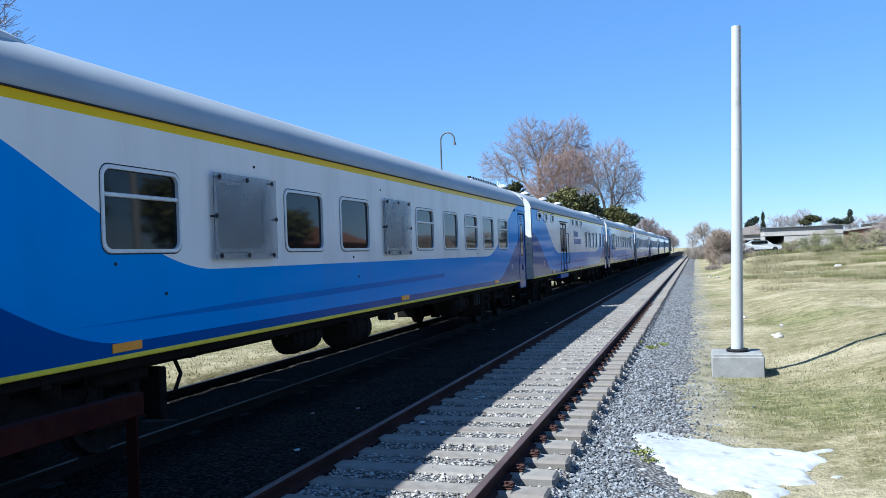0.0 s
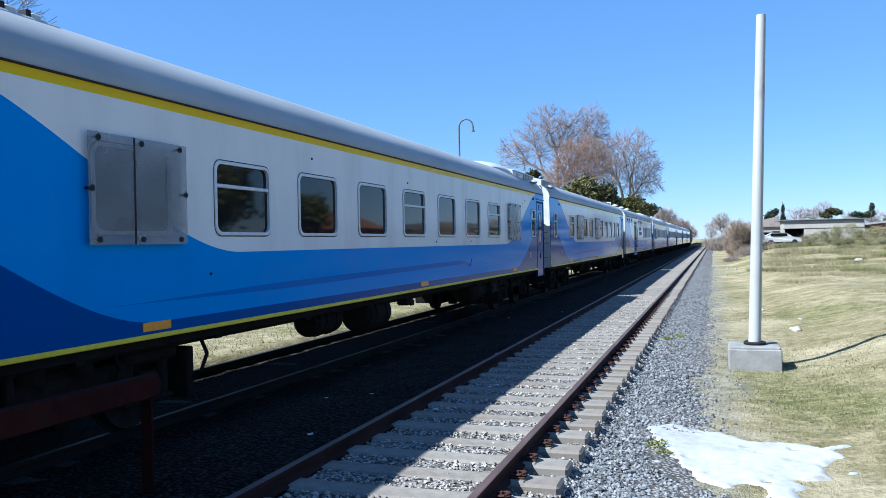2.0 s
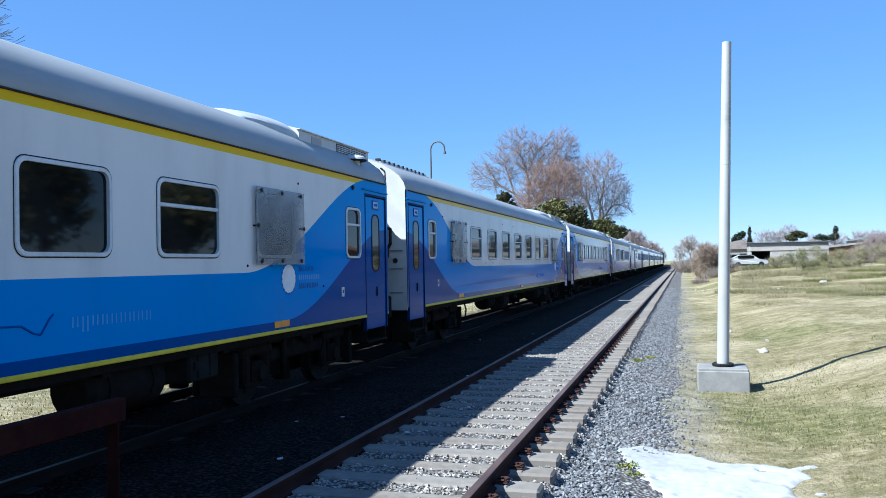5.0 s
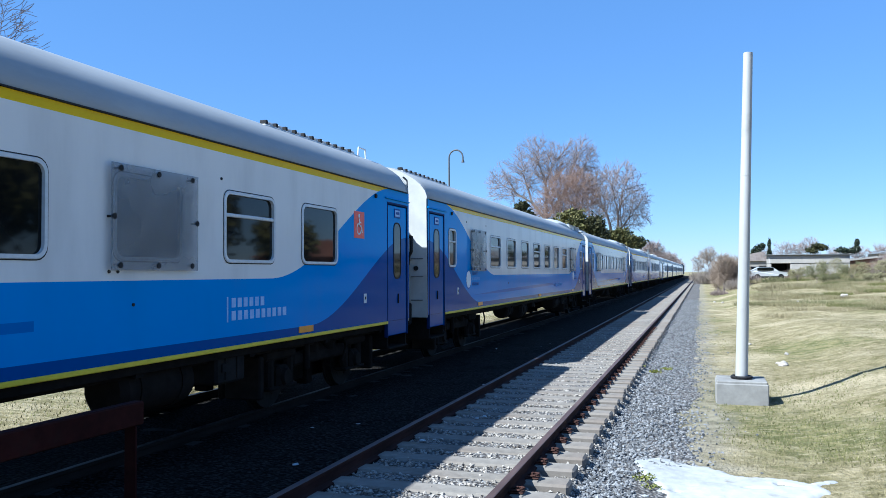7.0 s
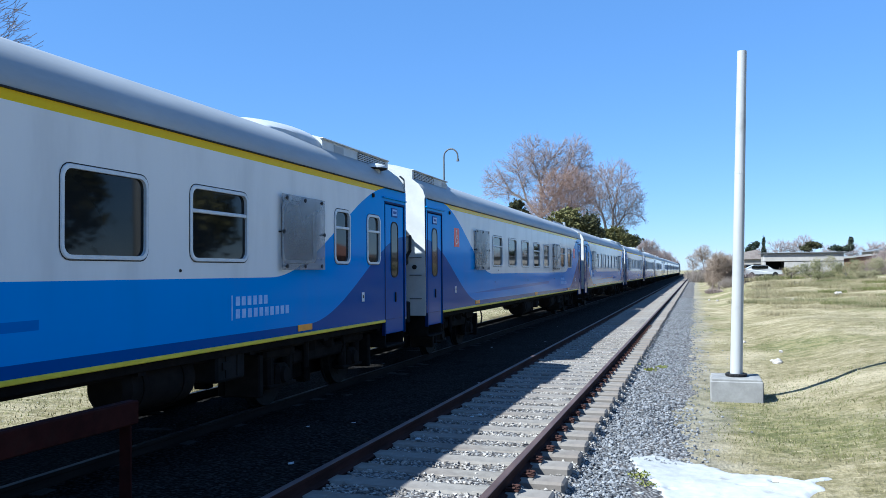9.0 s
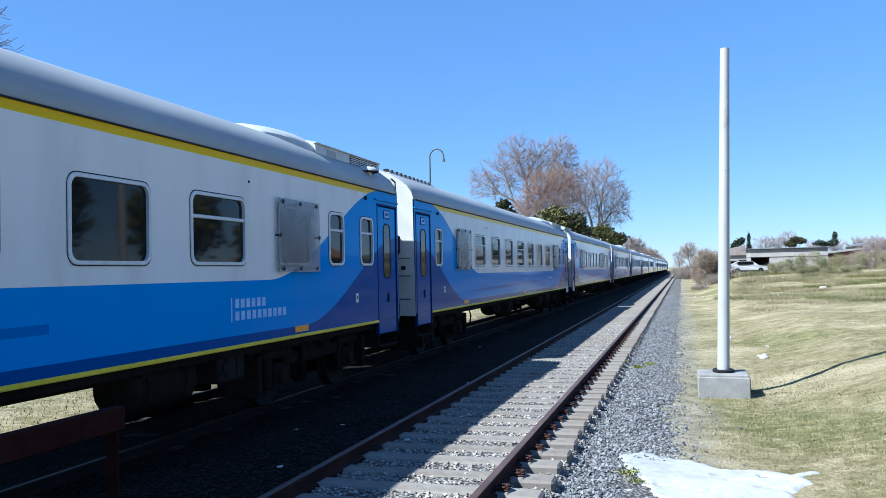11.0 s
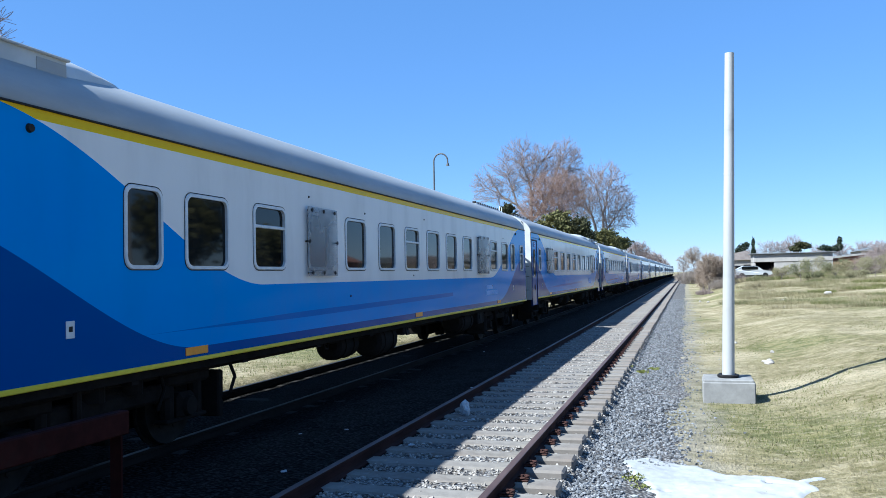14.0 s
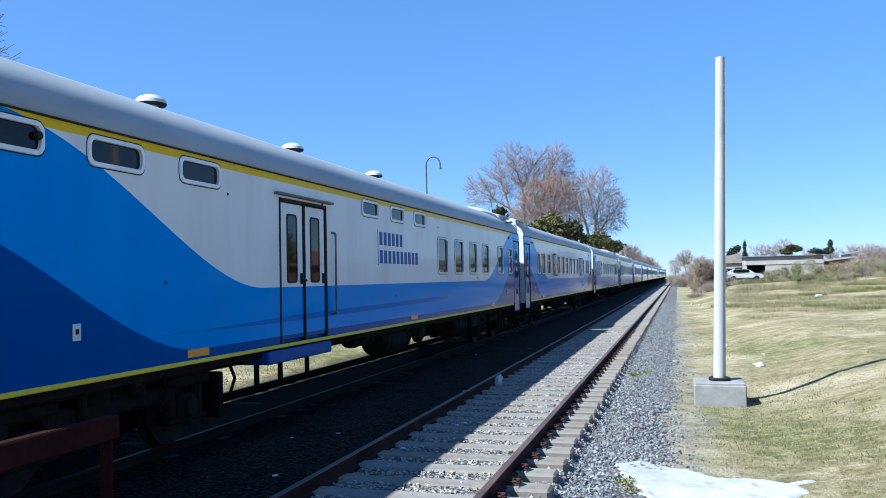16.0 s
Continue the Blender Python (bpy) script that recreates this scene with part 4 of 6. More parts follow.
def small_bits(coach, spec):
    for w in spec["reflectors"]:
        part("reflector", Build().box(X_SIDE, X_SIDE + 0.012, w - 0.22, w + 0.22, 1.085, 1.175, 0.004), ORANGE, coach, "orange side reflector")
    b = Build()
    b.box(X_SIDE - 0.02, X_SIDE + 0.02, W0 + (1.15 if "rear" in spec["doors"] else 0.0), W1 - (1.15 if "front" in spec["doors"] else 0.0), 1.005, 1.055, 0.008)
    part("sill_strip", b, YELLOW, coach, "yellow strip along the sill")
    for w in (2.75, PITCH - 2.75):
        b = Build()
        b.box(X_SIDE, X_SIDE + 0.010, w - 0.055, w + 0.055, 1.42, 1.58, 0.004, 0)
        b.box(X_SIDE + 0.008, X_SIDE + 0.014, w - 0.022, w + 0.022, 1.48, 1.53, 0.0, 1)
        part("socket_cover", b, [FRAME, GASKET], coach)
    rng = random.Random(len(WHEELS))
    for _ in range(7):
        w, z = rng.uniform(3, 22), rng.choice((1.62, 1.95, 3.05, 3.15))
        part("stud", Build().tube((X_SIDE - 0.005, w, z), (X_SIDE + 0.012, w, z), 0.02, 0.016, 8), GASKET, coach)
    for w in (2.28, PITCH - 2.28):
        part("marker_lamp", Build().tube((X_SIDE - 0.01, w, 3.27), (X_SIDE + 0.03, w, 3.27), 0.045, 0.035, 12), GASKET, coach)


def coach_of(spec):
    coach = thing("passenger_coach", spec["label"], "train coach", "coaches of the train")
    holes = [(w0 + 0.03, w1 - 0.03, 2.08, 2.90) for k, w0, w1 in spec["windows"] if k in "ps"]
    holes += [(w0 + 0.13, w1 - 0.19, 2.08, 2.90) for k, w0, w1 in spec["windows"] if k in "gG"]
    holes += [(w0 + 0.03, w1 - 0.03, 3.115, 3.375) for k, w0, w1 in spec["windows"] if k == "t"]
    late = 0.22 if spec.get("loading") else 0.0
    ends = {"rear": (0.66, 1.72), "front": (PITCH - 1.72 + late, PITCH - 0.66 + late)}
    holes += [(ends[d][0], ends[d][1], 0.0, 3.19) for d in spec["doors"]]
    if spec.get("loading"):
        holes.append((6.80, 8.42, 0.0, 3.13))
    part("body", side_wall(holes), None, coach)
    part("roof", cached("roof", roof_mesh), None, coach)
    for s in (-1, 1):
        part("end_wall", cached(("end", s), lambda: end_wall_mesh(s)), None, coach)
        part("gangway", cached(("gang", s), lambda: gangway_mesh(s)), None, coach, "black rubber gangway bellows and hoses")
        for z in (1.36, 1.85, 2.22, 0) if s > 0 else (1.36, 1.85, 2.22):
            part("rung" if z else "hand_loop", cached(("rung", s, z), lambda: rung_mesh(s, z)), None, coach)
    part("eaves_rail", cached("eaves", lambda: Build().box(1.498, 1.53, W0 + 0.1, W1 - 0.1, 3.455, 3.470).mesh("eaves_rail", [GASKET])), None, coach)
    for k, w0, w1 in spec["windows"]:
        if k in "ps":
            add_window(coach, k, w0, w1)
        elif k in "gG":
            add_guard(coach, w0, w1, k == "G")
        else:
            add_window(coach, "p", w0, w1, 3.085, 3.405)
    for d in spec["doors"]:
        add_door(coach, *ends[d])
    if spec.get("loading"):
        loading_door(coach)
    for end, kind in spec["roof"].items():
        fr = end == "front"
        if kind == "air":
            low = bool(spec.get("loading"))
            part("roof_air_unit", cached(("air", fr, low), lambda: air_unit_mesh(fr, low)), None, coach)
            if not fr and spec["windows"] is not FIRST:
                continue
            d = part("roof_vent", cached("dome", dome_mesh), None, coach)
            d.location = (1.30, PITCH - 1.72 if fr else 1.05, 3.72)
            d.scale = (0.84, 0.84, 0.74)
        elif kind == "ribs":
            part("roof_step_strip", cached(("ribs", fr), lambda: rib_strip_mesh(fr)), None, coach)
            if fr:
                part("roof_loop", cached("loop", roof_loop_mesh), None, coach, "white bent wire loop")
    for y in spec.get("domes", ()):
        d = part("roof_vent", cached("dome", dome_mesh), None, coach)
        d.location = (0.3, y, 4.19)
        d.scale = (0.72, 0.72, 0.95)
    part("underframe", cached("sole", sole_mesh), None, coach)
    kit = spec.get("kit", "a")
    tank, drum, *cases = GEAR[kit]
    for k in cases:
        part(k[0], cached(k, lambda: gear_mesh(*k)), None, coach)
    part("air_tank", cached((kit, "tank"), lambda: tank_mesh(*tank, 0.17 if kit == "c" else 0.24, 0.86 if kit == "c" else 0.77)), None, coach)
    part("air_tank", cached((kit, "drum"), lambda: tank_mesh(*drum, 0.30, 0.71)), None, coach)
    part("air_tank", cached("rear drum", lambda: tank_mesh(16.95, 18.05, 0.29, 0.72)), None, coach)
    for y in (3.75, PITCH - 3.75):
        bg = part("bogie", cached("bogie", bogie_mesh), None, coach)
        bg.location.y = y
        for a in (-1.25, 1.25):
            ws = part("wheelset", cached("wheelset", wheelset_mesh), None, bg)
            ws.location = (0, a, 0.455)
            WHEELS.append(ws)
    small_bits(coach, spec)
    for p in spec.get("prints", ()):
        print_bars(coach, *p)
    if spec["windows"][3:9] == STD and len(spec["windows"]) == 11:
        ghost_print(coach)
    for w in spec.get("roundels", ()):
        roundel(coach, w, 1.76)
    for w in spec.get("signs", ()):
        access_sign(coach, w, 2.725)
    return coach


def loading_door(coach):
    """Double luggage doors with narrow panes, a rain hood and a grab rail."""
    for a, c in ((6.86, 7.58), (7.64, 8.36)):
        d = part("luggage_door", Build().box(X_SIDE - 0.05, X_SIDE - 0.015, a, c, 1.10, 3.08, 0.012), PAINT, coach)
        m = (a + c) / 2
        g = part("door_window", cached("lug_ring", lambda: ring_mesh("door_window", 0.34, 1.02, 0.06, 0.03, X_SIDE - 0.02, X_SIDE - 0.003, GASKET)), None, d)
        g.location = (0, m, 2.42)
        p = part("pane", cached("lug_pane", lambda: pane_mesh(0.30, 0.98, 0.05)), None, d)
        p.location = (X_SIDE - 0.010, m, 2.42)
        part("handle", Build().box(X_SIDE - 0.02, X_SIDE + 0.03, c - 0.10, c - 0.06, 1.90, 2.06, 0.008), GASKET, d)
    b = Build()
    for a in (6.80, 7.585, 8.37):
        b.box(X_SIDE - 0.06, X_SIDE + 0.01, a, a + 0.05, 1.06, 3.13, 0.008)
    b.box(X_SIDE - 0.06, X_SIDE + 0.01, 6.80, 8.42, 3.09, 3.14, 0.008)
    part("door_seal", b, GASKET, coach)
    part("drip_rail", Build().box(X_SIDE - 0.01, X_SIDE + 0.08, 6.66, 8.58, 3.17, 3.205, 0.01), GREYBOX, coach)
    part("grab_rail", Build().path([(X_SIDE, 8.62, 2.72), (X_SIDE + 0.07, 8.62, 2.70), (X_SIDE + 0.07, 8.62, 1.42), (X_SIDE, 8.62, 1.40)], 0.018, 8), GREYBOX, coach)
    part("step", Build().box(1.0, X_SIDE + 0.03, 6.4, 8.5, 0.80, 0.98, 0.02), NAVY, coach)
    for y in (6.6, 7.3, 8.2):
        part("step_bracket", Build().box(1.2, 1.26, y - 0.03, y + 0.03, 0.45, 0.82, 0.006), UNDER, coach)


WHEELS = []
STD = [("p", 7.78, 9.02), ("p", 9.76, 10.98), ("s", 11.75, 12.98), ("p", 13.74, 14.96), ("p", 15.73, 16.96), ("s", 17.68, 18.93)]
DAY = [("s", 2.02, 2.62), ("g", 3.80, 5.16), ("s", 5.80, 7.04)] + STD + [("g", 19.70, 21.10), ("s", 22.80, 23.46)]
WIDE = [("s", 2.05, 2.62), ("g", 3.82, 5.18), ("s", 5.80, 7.02)] + STD + [("g", 19.70, 21.02), ("s", 21.50, 22.12), ("s", 22.82, 23.45)]
SEAT = [("g", 4.42, 5.82), ("s", 6.44, 7.66), ("p", 8.44, 9.64), ("p", 10.39, 11.64), ("s", 12.42, 13.66), ("p", 14.42, 15.64), ("g", 16.36, 17.76), ("s", 18.37, 19.60), ("p", 20.35, 21.56)]
FIRST = [("s", 1.22, 1.85), ("s", 4.43, 5.70), ("g", 6.26, 7.74), ("p", 8.08, 9.32), ("p", 9.92, 11.17), ("g", 11.76, 13.16), ("s", 13.62, 14.82), ("p", 15.52, 16.70), ("s", 17.30, 18.53), ("p", 19.12, 20.30), ("s", 20.86, 22.10)]
BED = [("p", 3.50, 4.14), ("p", 4.54, 5.46), ("s", 6.05, 6.96), ("g", 7.54, 8.58), ("p", 9.04, 9.97), ("p", 10.56, 11.48), ("s", 12.03, 12.96), ("p", 13.46, 14.44), ("p", 14.96, 15.90), ("p", 16.46, 17.40),
       ("g", 17.88, 19.04), ("s", 19.45, 20.38), ("p", 20.94, 21.90), ("p", 22.30, 22.96), ("s", 23.80, 24.42)]
LUGGAGE = [("t", 1.6, 2.36), ("t", 2.90, 3.78), ("t", 4.40, 5.28), ("t", 9.95, 10.83), ("t", 11.45, 12.30), ("t", 12.95, 13.80), ("p", 14.70, 15.60), ("p", 16.20, 17.10), ("p", 17.72, 18.60), ("p", 19.22, 20.12), ("p", 21.32, 22.16), ("s", 23.0, 23.66)]
PALE = "faded pale bars of print"
BLUE_WHITE = "white and two-tone blue passenger coach with yellow lines"


def spec(windows, doors, roof, label=BLUE_WHITE, **more):
    return dict(windows=windows, doors=doors, roof=roof, label=label, reflectors=(4.75, 12.85, PITCH - 4.9), **more)


SPECS = [
    spec(LUGGAGE, ("front",), {"front": "air"}, kit="c", label= "white and blue luggage coach with high slit windows", loading=True, domes=(1.5, 5.56, 9.66, 13.74), prints=((10.74, 13.25, 2.25, 2.85, NAVY, "navy bars of print"),)),
    spec(FIRST, ("front",), {"rear": "air", "front": "ribs"}),
    spec(DAY[:1] + [("G", 3.76, 5.20)] + DAY[2:], ("rear", "front"), {"rear": "ribs", "front": "air"}),
    spec(DAY, ("rear", "front"), {"rear": "ribs", "front": "air"}, roundels=(20.79,)),
    spec(DAY, ("rear", "front"), {"rear": "ribs", "front": "air"}, roundels=(3.73, 20.77)),
    spec(SEAT, ("rear", "front"), {"rear": "air", "front": "ribs"}, kit="c", signs=(2.87, 22.40), prints=((18.45, 19.95, 1.36, 1.63, FADED, PALE),)),
    spec(WIDE, ("rear", "front"), {"rear": "ribs", "front": "air"}, kit="d", prints=((18.54, 20.05, 1.36, 1.63, FADED, PALE),)),
    spec(WIDE, ("rear", "front"), {"rear": "ribs", "front": "air"}, kit="d", prints=((18.54, 20.05, 1.36, 1.63, FADED, PALE),)),
    spec(BED, ("rear",), {"rear": "air", "front": "ribs"}, kit="b", prints=((18.86, 20.32, 1.37, 1.65, FADED, PALE),)),
    spec(LUGGAGE, ("front",), {"front": "air"}, kit="c", label= "white and blue luggage coach with high slit windows", loading=True, domes=(1.5, 5.56, 9.66, 13.74), prints=((10.74, 13.25, 2.25, 2.85, NAVY, "navy bars of print"),)),
]
FIRST_REAR = 27.40    # rear end of the foremost detailed coach at 0 s
TRAIN = []
for i, s in enumerate(SPECS):
    TRAIN.append((coach_of(s), FIRST_REAR - PITCH * i - {6: 0.09, 8: 0.06, 9: 0.06}.get(i, 0.0)))
for k in range(1, 6):
    src = TRAIN[(2, 6, 4, 7, 3)[k - 1]][0]
    TRAIN.append((copy_thing(src, pose(TRACK_X, 0, 0)), FIRST_REAR + PITCH * k))


def locomotive():
    ob = thing("locomotive", "dark blue diesel locomotive at the head of the train", "locomotive", "coaches of the train")
    b = Build()
    b.box(-1.5, 1.5, 0.8, 19.5, 1.05, 3.7, 0.15)
    b.box(-1.38, 1.38, 0.9, 19.3, 3.6, 4.35, 0.22)
    part("body", b, LOCO, ob)
    b = Build()
    for k in range(9):
        b.box(1.49, 1.53, 4 + k * 1.2, 4.9 + k * 1.2, 2.5, 3.3, 0.02)
    part("grille", b, GASKET, ob)
    part("cab_window", Build().box(1.49, 1.52, 17.2, 18.4, 2.6, 3.3, 0.05), GLASS, ob)
    part("fuel_tank", Build().box(-1.4, 1.4, 7.0, 13.0, 0.35, 1.0, 0.1), UNDER, ob)
    part("sill_strip", Build().box(-1.53, 1.53, 0.75, 19.55, 1.0, 1.08, 0.01), YELLOW, ob)
    for y in (3.9, 16.2):
        bg = part("bogie", cached("bogie", bogie_mesh), None, ob)
        bg.location.y = y
        for a in (-1.25, 1.25):
            ws = part("wheelset", cached("wheelset", wheelset_mesh), None, bg)
            ws.location = (0, a, 0.455)
    return ob


TRAIN.append((locomotive(), FIRST_REAR + PITCH * 6))
for ob, y in TRAIN:
    ob.location = (TRACK_X, y, -LOW)


# ---------------------------------------------------------------- beside the empty track
def pole():
    ob = thing("steel_pole", "tall pale grey steel pole on a concrete block", "pole")
    top, z0 = Vector((0.19, 0.02, 5.62)), 0.0
    b = Build()
    b.tube(Vector((0, 0, 0)), top, 0.103, 0.078, 24)
    shaft = part("shaft", b, POLEPAINT, ob, smooth=30)
    part("seam_band", Build().tube(top * 0.62, top * 0.628, 0.0895, 0.0895, 20), POLEPAINT, ob)
    b = Build()
    for k in range(24):
        a0, a1 = 2 * math.pi * k / 24, 2 * math.pi * (k + 1) / 24
        b.tube((0.155 * math.cos(a0), 0.155 * math.sin(a0), 0.03), (0.155 * math.cos(a1), 0.155 * math.sin(a1), 0.03), 0.03, n=6)
    part("collar", b, GASKET, ob, "black rubber collar")
    ob.location = (0.64, 14.92, 0.03)
    pl = Build()
    pl.box(-0.42, 0.42, -0.42, 0.42, -0.46, -0.02, 0.015)
    pl.box(-0.40, 0.40, -0.40, 0.40, -0.03, 0.02, 0.012)
    base = thing("concrete_plinth", "square grey concrete block under the steel pole", "plinth", b=pl, material=CONCRETE)
    base.location = (0.63, 14.93, 0.01)


pole()


def lime_patch():
    """A crust of white lime spilled over gravel and grass."""
    ring = [(-0.81, 9.56), (-0.54, 9.97), (-0.2, 9.88), (0.09, 9.78), (0.28, 9.5), (0.43, 9.41), (0.88, 9.44), (1.03, 9.29), (1.29, 9.5), (1.41, 9.44), (1.15, 9.21), (1.27, 8.94), (1.04, 8.74), (0.97, 8.48), (1.02, 8.12), (0.93, 8.03), (0.68, 8.02), (0.78, 7.78), (0.68, 7.67), (0.71, 7.43), (0.66, 7.15), (0.46, 7.0), (0.3, 7.3), (0.39, 7.51), (0.35, 7.76), (0.2, 7.8), (0.13, 7.55), (-0.16, 7.8), (-0.38, 8.27), (-0.47, 8.69), (-0.69, 9.09)]
    edges = list(zip(ring, ring[1:] + ring[:1]))

    def depth(x, y):
        """Distance from the rim, positive inside."""
        inside, best = False, 9.0
        for (x0, y0), (x1, y1) in edges:
            if (y0 > y) != (y1 > y) and x < (x1 - x0) * (y - y0) / (y1 - y0) + x0:
                inside = not inside
            dx, dy = x1 - x0, y1 - y0
            t = min(1.0, max(0.0, ((x - x0) * dx + (y - y0) * dy) / (dx * dx + dy * dy)))
            best = min(best, math.hypot(x - x0 - dx * t, y - y0 - dy * t))
        return best if inside else -best

    step, b, ids = 0.028, Build(), {}
    x0, y0 = min(p[0] for p in ring) - 0.1, min(p[1] for p in ring) - 0.1
    nx, ny = int((max(p[0] for p in ring) + 0.1 - x0) / step), int((max(p[1] for p in ring) + 0.1 - y0) / step)

    def vert(i, j):
        if (i, j) not in ids:
            x, y = x0 + i * step, y0 + j * step
            d = depth(x, y) + 0.05 * noise.noise(Vector((x * 7, y * 5, 3))) + 0.03 * noise.noise(Vector((x * 19, y * 13, 5)))
            pit = noise.noise(Vector((x * 3.4, y * 5.2, 6.0)))
            if pit > 0.50:
                d = min(d, (0.56 - pit) * 0.5)
            h = -0.02 + 0.045 * smooth(-0.02, 0.07, d) + 0.018 * noise.noise(Vector((x * 2.2, y * 2.2, 2))) + 0.007 * noise.noise(Vector((x * 11, y * 9, 4)))
            ids[i, j] = (len(b.v), d)
            b.v.append((x, y, max(ground_z(x, y), bed_z(x, y)) + h))
        return ids[i, j]

    for i in range(nx):
        for j in range(ny):
            q = [vert(i, j), vert(i + 1, j), vert(i + 1, j + 1), vert(i, j + 1)]
            if sum(k[1] for k in q) > 0:
                b.f.append(tuple(k[0] for k in q))
                b.m.append(0)
    ob = thing("lime_patch", "crust of white lime spilled over gravel and grass", "lime patch")
    part("crust", b, LIME, ob, smooth=60)
    for fx, fy, fw in ((1.20, 8.36, 0.05), (-0.55, 8.20, 0.04)):
        c = Build()
        rim = [(fx + fw * (1 + 0.35 * noise.noise(Vector((i, fx, fy)))) * math.cos(i * 0.698), fy + fw * 0.7 * math.sin(i * 0.698)) for i in range(9)]
        z0 = max(ground_z(fx, fy), bed_z(fx, fy))
        c.add([(px, py, z0 - 0.02) for px, py in rim] + [(fx + (px - fx) * 0.8, fy + (py - fy) * 0.8, z0 + 0.016) for px, py in rim], [(i, (i + 1) % 9, 9 + (i + 1) % 9, 9 + i) for i in range(9)] + [tuple(range(9, 18))])
        part("flake", c, LIME, ob)


lime_patch()


def fence():
    """Low oxide-red guard rail between the tracks."""
    ob = thing("guard_rail", "dark red steel guard rail between the two tracks", "railing")
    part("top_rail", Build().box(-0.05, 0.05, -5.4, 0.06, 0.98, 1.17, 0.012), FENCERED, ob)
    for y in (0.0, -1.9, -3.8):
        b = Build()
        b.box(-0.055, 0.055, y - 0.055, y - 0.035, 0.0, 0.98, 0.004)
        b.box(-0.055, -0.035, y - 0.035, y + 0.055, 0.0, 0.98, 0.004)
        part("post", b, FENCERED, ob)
    ob.location = (-4.4, 5.58, -0.33)


fence()


def hook_lamp():
    ob = thing("street_lamp", "tall grey street lamp with a hooked top", "street lamp")
    b = Build()
    b.tube((0, 0, -0.4), (0, 0, 5.2), 0.10, 0.085, 12)
    b.tube((0, 0, 5.2), (0, 0, 8.3), 0.055, 0.045, 10)
    b.tube((0, 0, 5.0), (0, 0, 5.25), 0.10, 0.10, 12)
    part("post", b, LAMPGREY, ob, smooth=30)
    pts = [(0.42 - 0.42 * math.cos(math.pi * k / 12), 0, 8.3 + 0.46 * math.sin(math.pi * k / 12)) for k in range(13)]
    part("arm", Build().path(pts + [(0.84, 0, 8.16)], 0.045, 8), LAMPGREY, ob)
    part("lamp_head", Build().tube((0.84, 0, 8.18), (0.84, 0, 8.02), 0.06, 0.10, 10), LAMPGREY, ob)
    ob.location = (-13.85, 45, 0.22)


hook_lamp()


# ---------------------------------------------------------------- trees
def grow(rng, b, t, p, d, length, r, level, top, bend, kids, spread, up, thin=0.004):
    """One limb and what grows from it; thin ends go to the second mesh."""
    segs = 3 if level < 3 else 2
    for k in range(segs):
        q = p + d * (length / segs)
        r2 = max(r * (1 - 0.30 / segs), thin)
        (b if level < 3 else t).tube(p, q, r, r2, 7 if level < 2 else (5 if level < 4 else 3), False)
        p, r = q, r2
        d = (d + Vector((rng.uniform(-1, 1), rng.uniform(-1, 1), rng.uniform(-1, 1))) * bend + Vector((0, 0, up))).normalized()
        if level >= 2 and level < top and rng.random() < 0.55:
            s = Vector((rng.uniform(-1, 1), rng.uniform(-1, 1), rng.uniform(-0.5, 0.9))).normalized()
            grow(rng, b, t, p, (d + s * spread * 1.2).normalized(), length * 0.55, r * 0.5, level + 2, top, bend, kids, spread, up, thin)
    if level >= top:
        return
    n = kids if level else kids + 1
    a0 = rng.uniform(0, 6.28)
    o = d.orthogonal().normalized()
    o2 = d.cross(o)
    for k in range(n):
        a = a0 + 6.28 * k / n + rng.uniform(-0.5, 0.5)
        s = spread * rng.uniform(0.6, 1.25)
        nd = (d + (o * math.cos(a) + o2 * math.sin(a)) * s).normalized()
        grow(rng, b, t, p, nd, length * rng.uniform(0.62, 0.88), r * 0.69, level + 1, top, bend, kids, spread, up, thin)


def bare_tree(x, y, z, trunk, r, top, kids, spread, seed, label, twig=TWIG, bend=0.12, up=0.05, thin=0.013):
    rng = random.Random(seed)
    ob = thing("tree", label, "tree", "bare trees")
    b, t = Build(), Build()
    grow(rng, b, t, Vector((0, 0, -0.3)), Vector((rng.uniform(-0.05, 0.05), 0, 1)), trunk, r, 0, top, bend, kids, spread, up, thin)
    part("trunk", b, BARK, ob, smooth=60)
    me = bpy.data.meshes.new("crown")
    me.from_pydata(t.v, [], t.f)
    me.materials.append(twig)
    part("crown", me, None, ob)
    ob.location = (x, y, z)
    return ob


def leaf_cloud(rng, b, centre, radii, count, size, flat=1.0):
    for _ in range(count):
        v = Vector((rng.gauss(0, 1), rng.gauss(0, 1), rng.gauss(0, 1))).normalized()
        k = 0.62 + 0.38 * noise.noise(Vector((v.x * 2.1 + centre[0], v.y * 2.1, v.z * 2.1 + centre[1]))) + rng.uniform(-0.10, 0.10)
        k *= rng.random() ** 0.18
        p = Vector((centre[0] + v.x * radii[0] * k * 1.25, centre[1] + v.y * radii[1] * k * 1.25, centre[2] + v.z * radii[2] * k * 1.25))
        s = size * rng.uniform(0.5, 1.3)
        a = Vector((rng.uniform(-1, 1), rng.uniform(-1, 1), rng.uniform(-1, 1))).normalized()
        c = a.orthogonal().normalized()
        b.add((p - a * s, p + c * s * 0.5, p + a * s, p - c * s * 0.5), ((0, 1, 2, 3),))


